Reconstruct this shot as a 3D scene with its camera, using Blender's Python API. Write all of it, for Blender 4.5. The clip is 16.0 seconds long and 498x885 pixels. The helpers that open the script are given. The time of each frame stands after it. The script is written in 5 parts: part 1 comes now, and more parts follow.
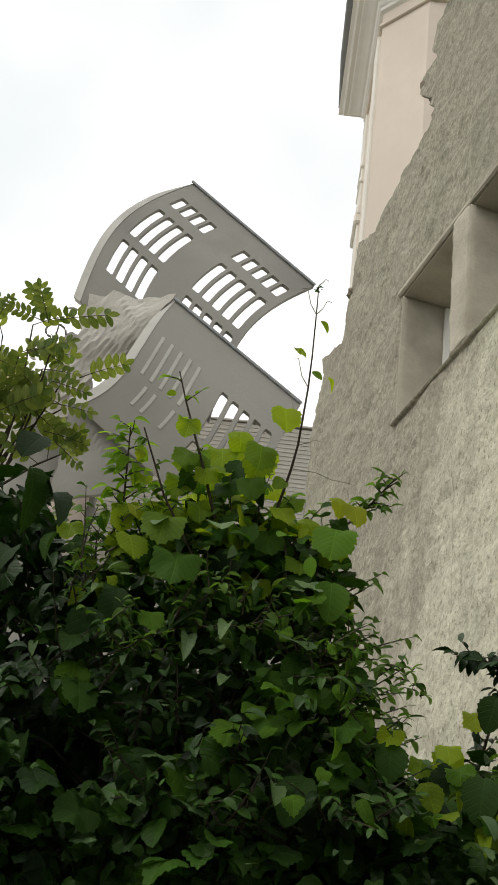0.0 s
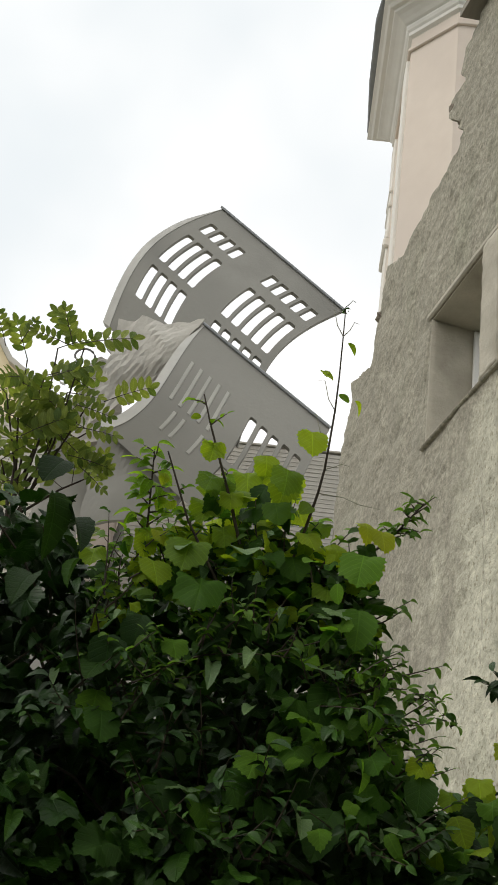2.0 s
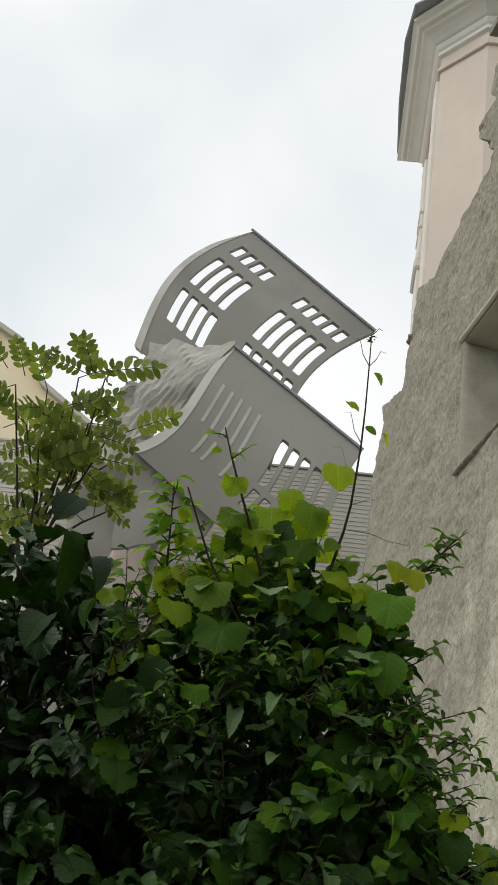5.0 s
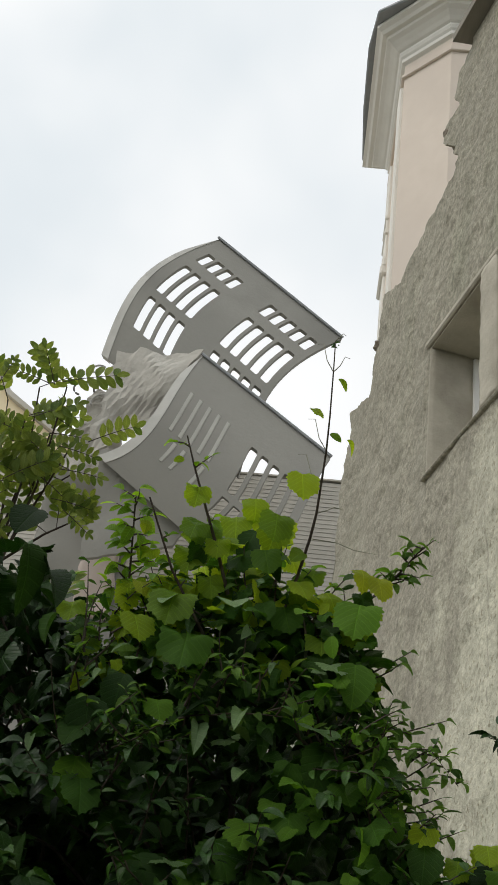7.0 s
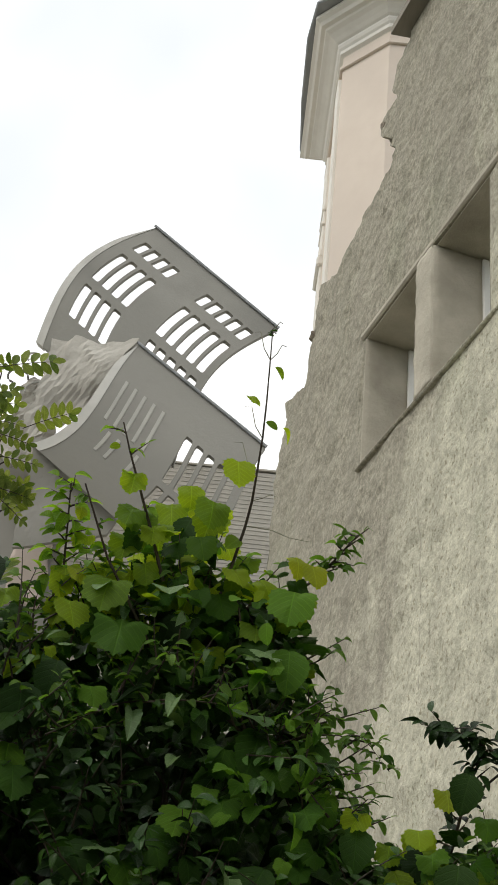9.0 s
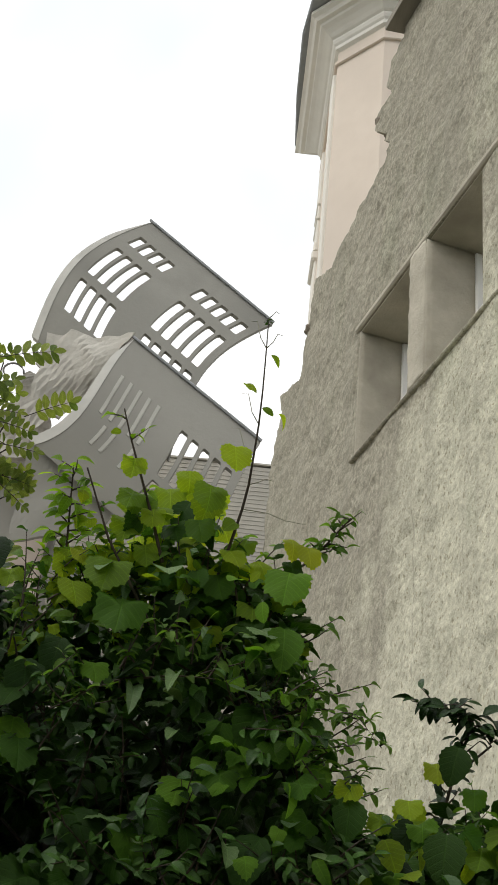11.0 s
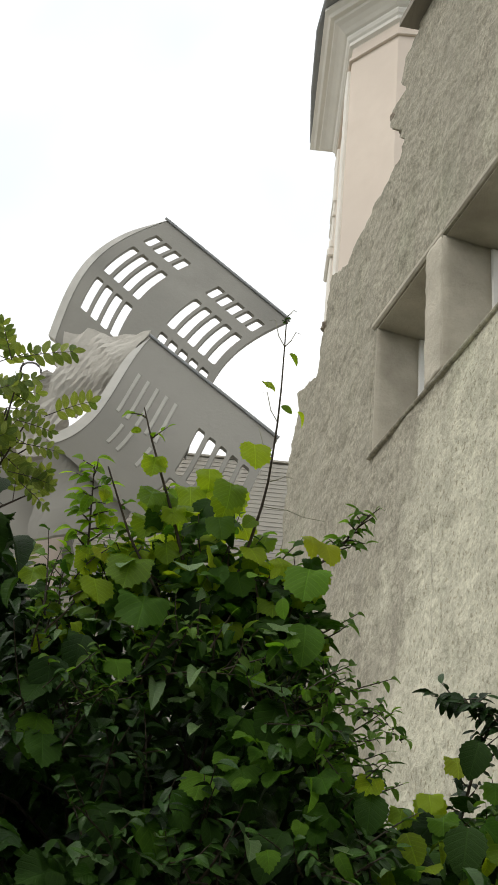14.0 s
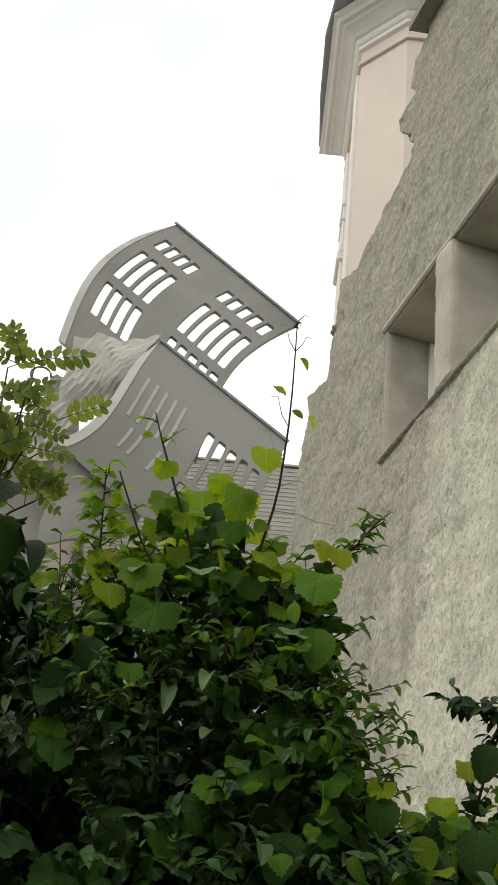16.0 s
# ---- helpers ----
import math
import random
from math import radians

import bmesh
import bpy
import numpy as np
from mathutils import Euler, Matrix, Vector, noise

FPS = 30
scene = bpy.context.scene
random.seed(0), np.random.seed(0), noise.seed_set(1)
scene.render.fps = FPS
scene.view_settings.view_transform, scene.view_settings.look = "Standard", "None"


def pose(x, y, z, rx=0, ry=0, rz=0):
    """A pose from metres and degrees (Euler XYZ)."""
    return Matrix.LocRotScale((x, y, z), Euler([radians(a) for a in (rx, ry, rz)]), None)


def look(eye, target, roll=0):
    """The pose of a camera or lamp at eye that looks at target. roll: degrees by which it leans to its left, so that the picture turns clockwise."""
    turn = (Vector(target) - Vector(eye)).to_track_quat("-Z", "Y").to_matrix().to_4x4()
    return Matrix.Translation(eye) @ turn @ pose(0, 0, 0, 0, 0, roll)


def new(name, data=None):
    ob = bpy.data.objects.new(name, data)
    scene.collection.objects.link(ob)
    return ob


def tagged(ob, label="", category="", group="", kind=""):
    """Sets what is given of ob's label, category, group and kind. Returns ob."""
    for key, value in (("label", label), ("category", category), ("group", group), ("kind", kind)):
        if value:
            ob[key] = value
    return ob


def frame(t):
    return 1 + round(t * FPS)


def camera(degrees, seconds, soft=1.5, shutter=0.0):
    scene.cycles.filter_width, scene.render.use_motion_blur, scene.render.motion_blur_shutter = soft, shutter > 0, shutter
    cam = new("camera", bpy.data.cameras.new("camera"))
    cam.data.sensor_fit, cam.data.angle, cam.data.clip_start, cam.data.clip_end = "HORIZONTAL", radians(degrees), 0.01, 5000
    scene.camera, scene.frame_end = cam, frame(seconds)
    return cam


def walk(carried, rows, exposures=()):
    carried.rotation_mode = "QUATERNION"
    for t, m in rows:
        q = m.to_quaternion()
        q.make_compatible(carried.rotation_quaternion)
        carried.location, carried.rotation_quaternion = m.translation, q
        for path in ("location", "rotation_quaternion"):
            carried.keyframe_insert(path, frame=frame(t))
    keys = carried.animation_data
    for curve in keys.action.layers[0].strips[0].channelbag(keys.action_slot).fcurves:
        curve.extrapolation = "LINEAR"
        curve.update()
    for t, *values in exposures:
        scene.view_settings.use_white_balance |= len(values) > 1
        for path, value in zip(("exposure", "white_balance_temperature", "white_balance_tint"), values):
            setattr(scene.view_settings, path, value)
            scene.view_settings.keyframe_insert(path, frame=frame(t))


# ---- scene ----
from mathutils.geometry import delaunay_2d_cdt

# ---------------------------------------------------------------- camera
cam = camera(21.71, 16.0, soft=1.6)
# seconds, eye x y z, heading to the left, pitch, lean
WAY = [
    (0.0, -0.026, -0.134, 1.509, 1.68, 30.99, 7.40),
    (0.5, -0.024, -0.119, 1.515, 1.94, 31.25, 7.54),
    (1.0, -0.021, -0.109, 1.523, 2.31, 31.45, 7.76),
    (1.5, -0.017, -0.091, 1.536, 2.85, 31.68, 8.00),
    (2.0, -0.017, -0.071, 1.546, 3.35, 31.90, 8.28),
    (2.5, -0.014, -0.047, 1.557, 3.83, 32.10, 8.62),
    (3.0, -0.011, -0.026, 1.577, 4.27, 32.20, 8.85),
    (3.5, -0.009, -0.010, 1.600, 4.60, 32.23, 9.06),
    (4.0, -0.008, -0.001, 1.620, 4.84, 32.27, 9.18),
    (6.5, 0.014, 0.099, 1.708, 5.61, 33.08, 8.37),
    (7.0, 0.013, 0.102, 1.709, 3.67, 33.15, 7.43),
    (7.5, 0.017, 0.105, 1.713, 1.55, 33.25, 6.35),
    (8.0, 0.012, 0.107, 1.712, 0.44, 33.23, 6.03),
    (8.5, 0.010, 0.108, 1.712, 0.33, 33.11, 6.08),
    (9.0, 0.010, 0.103, 1.700, 0.21, 33.05, 6.05),
    (11.5, 0.005, 0.001, 1.600, -0.10, 32.82, 5.92),
    (12.0, 0.000, 0.000, 1.600, -0.00, 32.80, 6.00),
    (12.5, -0.002, 0.006, 1.600, 0.15, 32.78, 6.04),
    (13.0, 0.000, -0.009, 1.594, 0.39, 32.74, 5.97),
    (13.5, -0.001, -0.014, 1.592, 0.57, 32.68, 5.97),
    (14.0, 0.001, -0.016, 1.591, 0.78, 32.65, 5.94),
    (14.5, 0.000, -0.017, 1.592, 0.94, 32.61, 5.95),
    (15.0, -0.000, -0.016, 1.590, 1.05, 32.62, 6.01),
    (15.5, -0.001, -0.012, 1.592, 1.16, 32.68, 6.08),
    (16.0, -0.003, -0.025, 1.587, 1.31, 32.77, 6.11),
]


def facing(x, y, z, heading, pitch, lean):
    h, p = radians(heading), radians(pitch)
    eye = Vector((x, y, z))
    ahead = Vector((-math.sin(h) * math.cos(p), math.cos(h) * math.cos(p), math.sin(p)))
    return look(eye, eye + ahead, lean)


walk(cam, [(t, facing(*rest)) for t, *rest in WAY],
     [(0.0, 0.02, 6720, 10), (2.0, -0.03, 6600, 10), (4.0, -0.10, 6540, 10), (6.5, -0.25, 6420, 9), (7.5, -0.03, 6540, 10), (8.5, 0.04, 6600, 10), (12.0, 0.08, 6600, 10), (16.0, 0.08, 6600, 10)])

# ---------------------------------------------------------------- light
world = bpy.data.worlds.new("overcast")
scene.world = world
world.use_nodes = True
wn, wl = world.node_tree.nodes, world.node_tree.links
wn.clear()
sky = wn.new("ShaderNodeTexSky")
sky.sky_type, sky.sun_disc = "NISHITA", False
sky.sun_elevation, sky.sun_rotation = radians(55), radians(-60)
sky.dust_density, sky.ozone_density = 4.0, 1.0
coord = wn.new("ShaderNodeTexCoord")
cloud = wn.new("ShaderNodeTexNoise")
cloud.inputs["Scale"].default_value, cloud.inputs["Detail"].default_value = 2.6, 4.0
ramp = wn.new("ShaderNodeValToRGB")
ramp.color_ramp.elements[0].position, ramp.color_ramp.elements[0].color = 0.38, (9.4, 10.05, 10.4, 1)
ramp.color_ramp.elements[1].position, ramp.color_ramp.elements[1].color = 0.62, (12.4, 12.4, 12.3, 1)
mixed = wn.new("ShaderNodeMixRGB")
mixed.inputs[0].default_value = 0.93
back = wn.new("ShaderNodeBackground")
back.inputs["Strength"].default_value = 0.096
out = wn.new("ShaderNodeOutputWorld")
wl.new(coord.outputs["Generated"], cloud.inputs["Vector"])
wl.new(cloud.outputs["Fac"], ramp.inputs["Fac"])
wl.new(sky.outputs["Color"], mixed.inputs[1])
wl.new(ramp.outputs["Color"], mixed.inputs[2])
wl.new(mixed.outputs["Color"], back.inputs["Color"])
wl.new(back.outputs["Background"], out.inputs["Surface"])

sun = new("sun", bpy.data.lights.new("sun", "SUN"))
sun.data.energy, sun.data.angle, sun.data.color = 1.1, radians(30), (1.0, 0.95, 0.86)
sun.matrix_world = look((-11, 0, 22), (0, 7, 8))


# ---------------------------------------------------------------- materials
def material(name):
    m = bpy.data.materials.new(name)
    m.use_nodes = True
    nt = m.node_tree
    return m, nt.nodes, nt.links, nt.nodes["Principled BSDF"]


def grained(name, colours, scale, rough=0.9, bump=0.3, fine=60.0, stretch=(1, 1, 1), stain=None, stain_scale=0.8,
            stain_stretch=(1, 1, 1), metal=0.0, distance=0.01, vary=0.0):
    """Two scales of variation: coarse noise between the colours, stains over it, fine relief as bump."""
    m, n, l, p = material(name)
    co = n.new("ShaderNodeTexCoord")
    mp = n.new("ShaderNodeMapping")
    mp.inputs["Scale"].default_value = stretch
    l.new(co.outputs["Object"], mp.inputs["Vector"])
    a = n.new("ShaderNodeTexNoise")
    a.inputs["Scale"].default_value, a.inputs["Detail"].default_value, a.inputs["Roughness"].default_value = scale, 8, 0.65
    l.new(mp.outputs["Vector"], a.inputs["Vector"])
    r = n.new("ShaderNodeValToRGB")
    r.color_ramp.elements[0].position, r.color_ramp.elements[1].position = 0.32, 0.68
    r.color_ramp.elements[0].color, r.color_ramp.elements[1].color = (*colours[0], 1), (*colours[1], 1)
    l.new(a.outputs["Fac"], r.inputs["Fac"])
    colour = r.outputs["Color"]
    if stain:
        ms = n.new("ShaderNodeMapping")
        ms.inputs["Scale"].default_value = stain_stretch
        l.new(co.outputs["Object"], ms.inputs["Vector"])
        b = n.new("ShaderNodeTexNoise")
        b.inputs["Scale"].default_value, b.inputs["Detail"].default_value = stain_scale, 5
        l.new(ms.outputs["Vector"], b.inputs["Vector"])
        rb = n.new("ShaderNodeValToRGB")
        rb.color_ramp.elements[0].position, rb.color_ramp.elements[1].position = 0.45, 0.7
        l.new(b.outputs["Fac"], rb.inputs["Fac"])
        mx = n.new("ShaderNodeMixRGB")
        l.new(rb.outputs["Color"], mx.inputs[0])
        l.new(colour, mx.inputs[1])
        mx.inputs[2].default_value = (*stain, 1)
        colour = mx.outputs["Color"]
    if vary:
        oi = n.new("ShaderNodeObjectInfo")
        mr = n.new("ShaderNodeMapRange")
        mr.inputs["To Min"].default_value, mr.inputs["To Max"].default_value = 1 - vary, 1 + vary
        l.new(oi.outputs["Random"], mr.inputs["Value"])
        hv = n.new("ShaderNodeHueSaturation")
        l.new(mr.outputs["Result"], hv.inputs["Value"])
        l.new(colour, hv.inputs["Color"])
        colour = hv.outputs["Color"]
    l.new(colour, p.inputs["Base Color"])
    f = n.new("ShaderNodeTexNoise")
    f.inputs["Scale"].default_value, f.inputs["Detail"].default_value, f.inputs["Roughness"].default_value = fine, 6, 0.7
    l.new(mp.outputs["Vector"], f.inputs["Vector"])
    bp = n.new("ShaderNodeBump")
    bp.inputs["Strength"].default_value, bp.inputs["Distance"].default_value = bump, distance
    l.new(f.outputs["Fac"], bp.inputs["Height"])
    l.new(bp.outputs["Normal"], p.inputs["Normal"])
    p.inputs["Roughness"].default_value, p.inputs["Metallic"].default_value = rough, metal
    return m


def leafy(name, dark, light, glow, island, through_light=0.4, rough=0.5, gloss=0.22):
    """A leaf: glossy skin, light let through, each leaf of its own green, paler veins."""
    m, n, l, p = material(name)
    if island:
        pick = n.new("ShaderNodeNewGeometry").outputs["Random Per Island"]
    else:
        pick = n.new("ShaderNodeObjectInfo").outputs["Random"]
    r = n.new("ShaderNodeValToRGB")
    r.color_ramp.elements[0].color, r.color_ramp.elements[1].color = (*dark, 1), (*light, 1)
    l.new(pick, r.inputs["Fac"])
    co = n.new("ShaderNodeTexCoord")
    t = n.new("ShaderNodeTexNoise")
    t.inputs["Scale"].default_value, t.inputs["Detail"].default_value = 45.0, 5
    l.new(co.outputs["Object"], t.inputs["Vector"])
    hv = n.new("ShaderNodeHueSaturation")
    mr = n.new("ShaderNodeMapRange")
    mr.inputs["To Min"].default_value, mr.inputs["To Max"].default_value = 0.62, 1.3
    l.new(t.outputs["Fac"], mr.inputs["Value"])

    def calc(op, a, b, clamp=False):
        m2 = n.new("ShaderNodeMath")
        m2.operation, m2.use_clamp = op, clamp
        for k, v in enumerate((a, b)):
            if v is None:
                continue
            if isinstance(v, (int, float)):
                m2.inputs[k].default_value = v
            else:
                l.new(v, m2.inputs[k])
        return m2.outputs[0]

    uv = n.new("ShaderNodeUVMap")
    uv.uv_map = "leaf"
    sp = n.new("ShaderNodeSeparateXYZ")
    l.new(uv.outputs["UV"], sp.inputs["Vector"])
    ax = calc("ABSOLUTE", sp.outputs["X"], None)
    rib = calc("SUBTRACT", 1.0, calc("MULTIPLY", ax, 45.0), True)
    slant = calc("FRACT", calc("MULTIPLY", calc("SUBTRACT", sp.outputs["Y"], calc("MULTIPLY", ax, 0.85)), 6.5), None)
    side_vein = calc("SUBTRACT", 1.0, calc("MULTIPLY", calc("ABSOLUTE", calc("SUBTRACT", slant, 0.5), None), 9.0), True)
    vein = calc("MAXIMUM", rib, calc("MULTIPLY", side_vein, 0.6))
    l.new(calc("ADD", mr.outputs["Result"], calc("MULTIPLY", vein, 0.45)), hv.inputs["Value"])
    l.new(r.outputs["Color"], hv.inputs["Color"])
    l.new(hv.outputs["Color"], p.inputs["Base Color"])
    p.inputs["Roughness"].default_value, p.inputs["Specular IOR Level"].default_value = rough, gloss
    tr = n.new("ShaderNodeBsdfTranslucent")
    rg = n.new("ShaderNodeMixRGB")
    rg.blend_type, rg.inputs[0].default_value = "MULTIPLY", 1.0
    l.new(hv.outputs["Color"], rg.inputs[1])
    rg.inputs[2].default_value = (*glow, 1)
    l.new(rg.outputs["Color"], tr.inputs["Color"])
    mix = n.new("ShaderNodeMixShader")
    mix.inputs[0].default_value = through_light
    l.new(p.outputs["BSDF"], mix.inputs[1])
    l.new(tr.outputs["BSDF"], mix.inputs[2])
    l.new(mix.outputs["Shader"], n["Material Output"].inputs["Surface"])
    b = n.new("ShaderNodeBump")
    b.inputs["Strength"].default_value, b.inputs["Distance"].default_value = 0.5, 0.005
    l.new(calc("SUBTRACT", t.outputs["Fac"], calc("MULTIPLY", vein, 0.8)), b.inputs["Height"])
    l.new(b.outputs["Normal"], p.inputs["Normal"])
    return m


def roughcast():
    """Old rough-cast: patches where the grit still stands, worn smooth ones, rain streaks."""
    m, n, l, p = material("rough_stucco")
    co = n.new("ShaderNodeTexCoord")

    def tex(scale, stretch, detail=6, rough=0.6):
        mp = n.new("ShaderNodeMapping")
        mp.inputs["Scale"].default_value = stretch
        l.new(co.outputs["Object"], mp.inputs["Vector"])
        t = n.new("ShaderNodeTexNoise")
        t.inputs["Scale"].default_value, t.inputs["Detail"].default_value, t.inputs["Roughness"].default_value = scale, detail, rough
        l.new(mp.outputs["Vector"], t.inputs["Vector"])
        return t.outputs["Fac"]

    def ramp(fac, p0, c0, p1, c1):
        r = n.new("ShaderNodeValToRGB")
        r.color_ramp.elements[0].position, r.color_ramp.elements[0].color = p0, (*c0, 1)
        r.color_ramp.elements[1].position, r.color_ramp.elements[1].color = p1, (*c1, 1)
        l.new(fac, r.inputs["Fac"])
        return r.outputs["Color"]

    def mix(fac, a, b, mode="MIX"):
        x = n.new("ShaderNodeMixRGB")
        x.blend_type = mode
        for sock, v in zip(x.inputs, (fac, a, b)):
            if isinstance(v, (int, float)):
                sock.default_value = v
            else:
                l.new(v, sock)
        return x.outputs["Color"]

    grit = tex(22.0, (1, 1, 0.9), 8, 0.62)
    # the gritty coat survives on the lower wall, the upper part is worn smooth
    sp = n.new("ShaderNodeSeparateXYZ")
    l.new(co.outputs["Object"], sp.inputs["Vector"])
    low = n.new("ShaderNodeMapRange")
    low.inputs["From Min"].default_value, low.inputs["From Max"].default_value = 8.6, 6.4
    low.inputs["To Min"].default_value, low.inputs["To Max"].default_value = 0.22, 0.78
    l.new(sp.outputs["Z"], low.inputs["Value"])
    near = n.new("ShaderNodeMapRange")
    near.inputs["From Min"].default_value, near.inputs["From Max"].default_value = 1.0, 1.5
    near.inputs["To Min"].default_value, near.inputs["To Max"].default_value = -0.5, 0.0
    l.new(sp.outputs["X"], near.inputs["Value"])
    total = n.new("ShaderNodeMath")
    l.new(low.outputs["Result"], total.inputs[0])
    l.new(near.outputs["Result"], total.inputs[1])
    rough_noise = n.new("ShaderNodeMath")
    rough_noise.operation = "MULTIPLY_ADD"
    l.new(tex(0.9, (1.6, 1.6, 0.7), 5), rough_noise.inputs[0])
    rough_noise.inputs[1].default_value = 1.0
    l.new(total.outputs[0], rough_noise.inputs[2])
    patch = ramp(rough_noise.outputs[0], 0.78, (0, 0, 0), 1.12, (1, 1, 1))
    streak = ramp(tex(1.0, (5.0, 5.0, 0.16), 5), 0.47, (0, 0, 0), 0.68, (1, 1, 1))
    soot = ramp(tex(0.38, (1, 1, 0.8), 5), 0.46, (0, 0, 0), 0.66, (1, 1, 1))
    smooth_side = ramp(grit, 0.34, (0.22, 0.20, 0.158), 0.64, (0.43, 0.392, 0.32))
    gritty_side = ramp(grit, 0.32, (0.43, 0.405, 0.325), 0.62, (0.63, 0.595, 0.485))
    pits = ramp(tex(30.0, (1, 1, 0.8), 3, 0.5), 0.33, (0.55, 0.52, 0.46), 0.42, (1, 1, 1))
    gritty_side = mix(0.85, gritty_side, pits, "MULTIPLY")
    c = mix(patch, smooth_side, gritty_side)
    hold = n.new("ShaderNodeMapRange")
    hold.inputs["To Min"].default_value, hold.inputs["To Max"].default_value = 1.0, 0.45
    l.new(patch, hold.inputs["Value"])
    fade = n.new("ShaderNodeMath")
    fade.operation = "MULTIPLY"
    l.new(streak, fade.inputs[0])
    l.new(hold.outputs["Result"], fade.inputs[1])
    dark = n.new("ShaderNodeRGB")
    dark.outputs[0].default_value = (0.30, 0.275, 0.225, 1)
    c = mix(fade.outputs[0], c, mix(0.65, c, dark.outputs[0]))
    c = mix(soot, c, mix(0.6, c, dark.outputs[0]))
    c = mix(0.45, c, ramp(tex(5.0, (1, 1, 0.7), 7, 0.7), 0.36, (0.70, 0.69, 0.66), 0.60, (1.12, 1.11, 1.08)), "MULTIPLY")
    moss = ramp(tex(0.8, (1.4, 1.4, 0.4), 6), 0.52, (0, 0, 0), 0.72, (0.5, 0.5, 0.5))
    c = mix(moss, c, mix(1.0, c, ramp(grit, 0.0, (0.74, 0.84, 0.72), 1.0, (0.80, 0.90, 0.80)), "MULTIPLY"))
    c = mix(1.0, c, ramp(grit, 0.0, (0.97, 1.0, 0.985), 1.0, (0.975, 1.0, 0.985)), "MULTIPLY")

    def calc(op, *a, clamp=False):
        x = n.new("ShaderNodeMath")
        x.operation, x.use_clamp = op, clamp
        for k, v in enumerate(a):
            if isinstance(v, (int, float)):
                x.inputs[k].default_value = v
            else:
                l.new(v, x.inputs[k])
        return x.outputs[0]

    # one thin settlement crack runs down the lower wall
    along = calc("ADD", calc("MULTIPLY", calc("SUBTRACT", sp.outputs["X"], 1.262), -0.2924), calc("MULTIPLY", calc("SUBTRACT", sp.outputs["Y"], 8.482), 0.9563))
    lean = calc("ADD", along, calc("MULTIPLY_ADD", sp.outputs["Z"], -0.042, 0.381))
    wander = calc("MULTIPLY_ADD", tex(3.0, (0.2, 0.2, 1.6), 5), 0.016, -0.008)
    thin = calc("SUBTRACT", 1.0, calc("DIVIDE", calc("ABSOLUTE", calc("ADD", lean, wander), 0.0), 0.011), clamp=True)
    span = calc("MULTIPLY", calc("GREATER_THAN", sp.outputs["Z"], 5.2), calc("LESS_THAN", sp.outputs["Z"], 6.85))
    crack = calc("MULTIPLY", calc("MULTIPLY", thin, span), calc("MULTIPLY_ADD", tex(9.0, (1, 1, 1), 3), 1.6, -0.25, clamp=True), clamp=True)
    c = mix(crack, c, mix(0.85, c, dark.outputs[0]))
    l.new(c, p.inputs["Base Color"])
    b = n.new("ShaderNodeBump")
    b.inputs["Strength"].default_value, b.inputs["Distance"].default_value = 0.95, 0.05
    clods = tex(8.5, (1, 1, 0.8), 4, 0.55)
    l.new(calc("SUBTRACT", mix(0.7, mix(0.3, grit, tex(48.0, (1, 1, 0.9), 5, 0.65)), clods), calc("MULTIPLY", crack, 0.25)), b.inputs["Height"])
    l.new(b.outputs["Normal"], p.inputs["Normal"])
    p.inputs["Roughness"].default_value = 0.97
    return m


M_STUCCO = roughcast()
M_RUBBLE = grained("broken_masonry", ((0.17, 0.135, 0.10), (0.34, 0.295, 0.235)), 9.0, 0.95, 0.9, 40.0, distance=0.02)
M_PLASTER = grained("smooth_plaster", ((0.41, 0.378, 0.305), (0.52, 0.482, 0.395)), 3.0, 0.9, 0.6, 26.0,
                    stain=(0.33, 0.30, 0.24), stain_scale=2.2, distance=0.02)
M_PINK = grained("pink_render", ((0.69, 0.595, 0.51), (0.75, 0.655, 0.565)), 1.2, 0.9, 0.15, 60.0,
                 stain=(0.66, 0.575, 0.50), stain_scale=0.7, stain_stretch=(1, 1, 0.4))
M_TRIM = grained("pale_trim", ((0.74, 0.71, 0.65), (0.82, 0.79, 0.73)), 2.0, 0.85, 0.15, 50.0)
M_ZINC = grained("grey_zinc", ((0.24, 0.25, 0.26), (0.32, 0.33, 0.34)), 3.0, 0.6, 0.1, 40.0, metal=0.3)
M_CONCRETE = grained("dusty_concrete", ((0.245, 0.238, 0.214), (0.295, 0.286, 0.255)), 0.7, 0.95, 0.4, 6.0,
                     stain=(0.22, 0.214, 0.192), stain_scale=0.35, distance=0.03)
M_BAR = grained("dusty_window_bar", ((0.36, 0.35, 0.32), (0.44, 0.43, 0.39)), 0.9, 0.95, 0.4, 6.0)
M_PALE = grained("pale_dusty_concrete", ((0.44, 0.432, 0.40), (0.52, 0.51, 0.475)), 0.9, 0.95, 0.4, 6.0,
                 stain=(0.37, 0.363, 0.335), stain_scale=0.5, distance=0.03)
M_TORN = grained("torn_render", ((0.42, 0.40, 0.355), (0.54, 0.515, 0.465)), 1.1, 0.95, 0.8, 5.0,
                 stain=(0.36, 0.34, 0.30), stain_scale=0.6, distance=0.06)
M_BRICKRED = grained("dusty_red_render", ((0.46, 0.385, 0.34), (0.50, 0.43, 0.38)), 0.8, 0.95, 0.5, 5.0, distance=0.03)
# boards and backing are paled: the dust haze is put into their colour
M_SIDING = grained("grey_siding", ((0.46, 0.435, 0.38), (0.53, 0.50, 0.44)), 0.6, 0.8, 0.15, 20.0, vary=0.06)
M_GAP = grained("board_backing", ((0.42, 0.40, 0.355), (0.48, 0.46, 0.41)), 1.0)
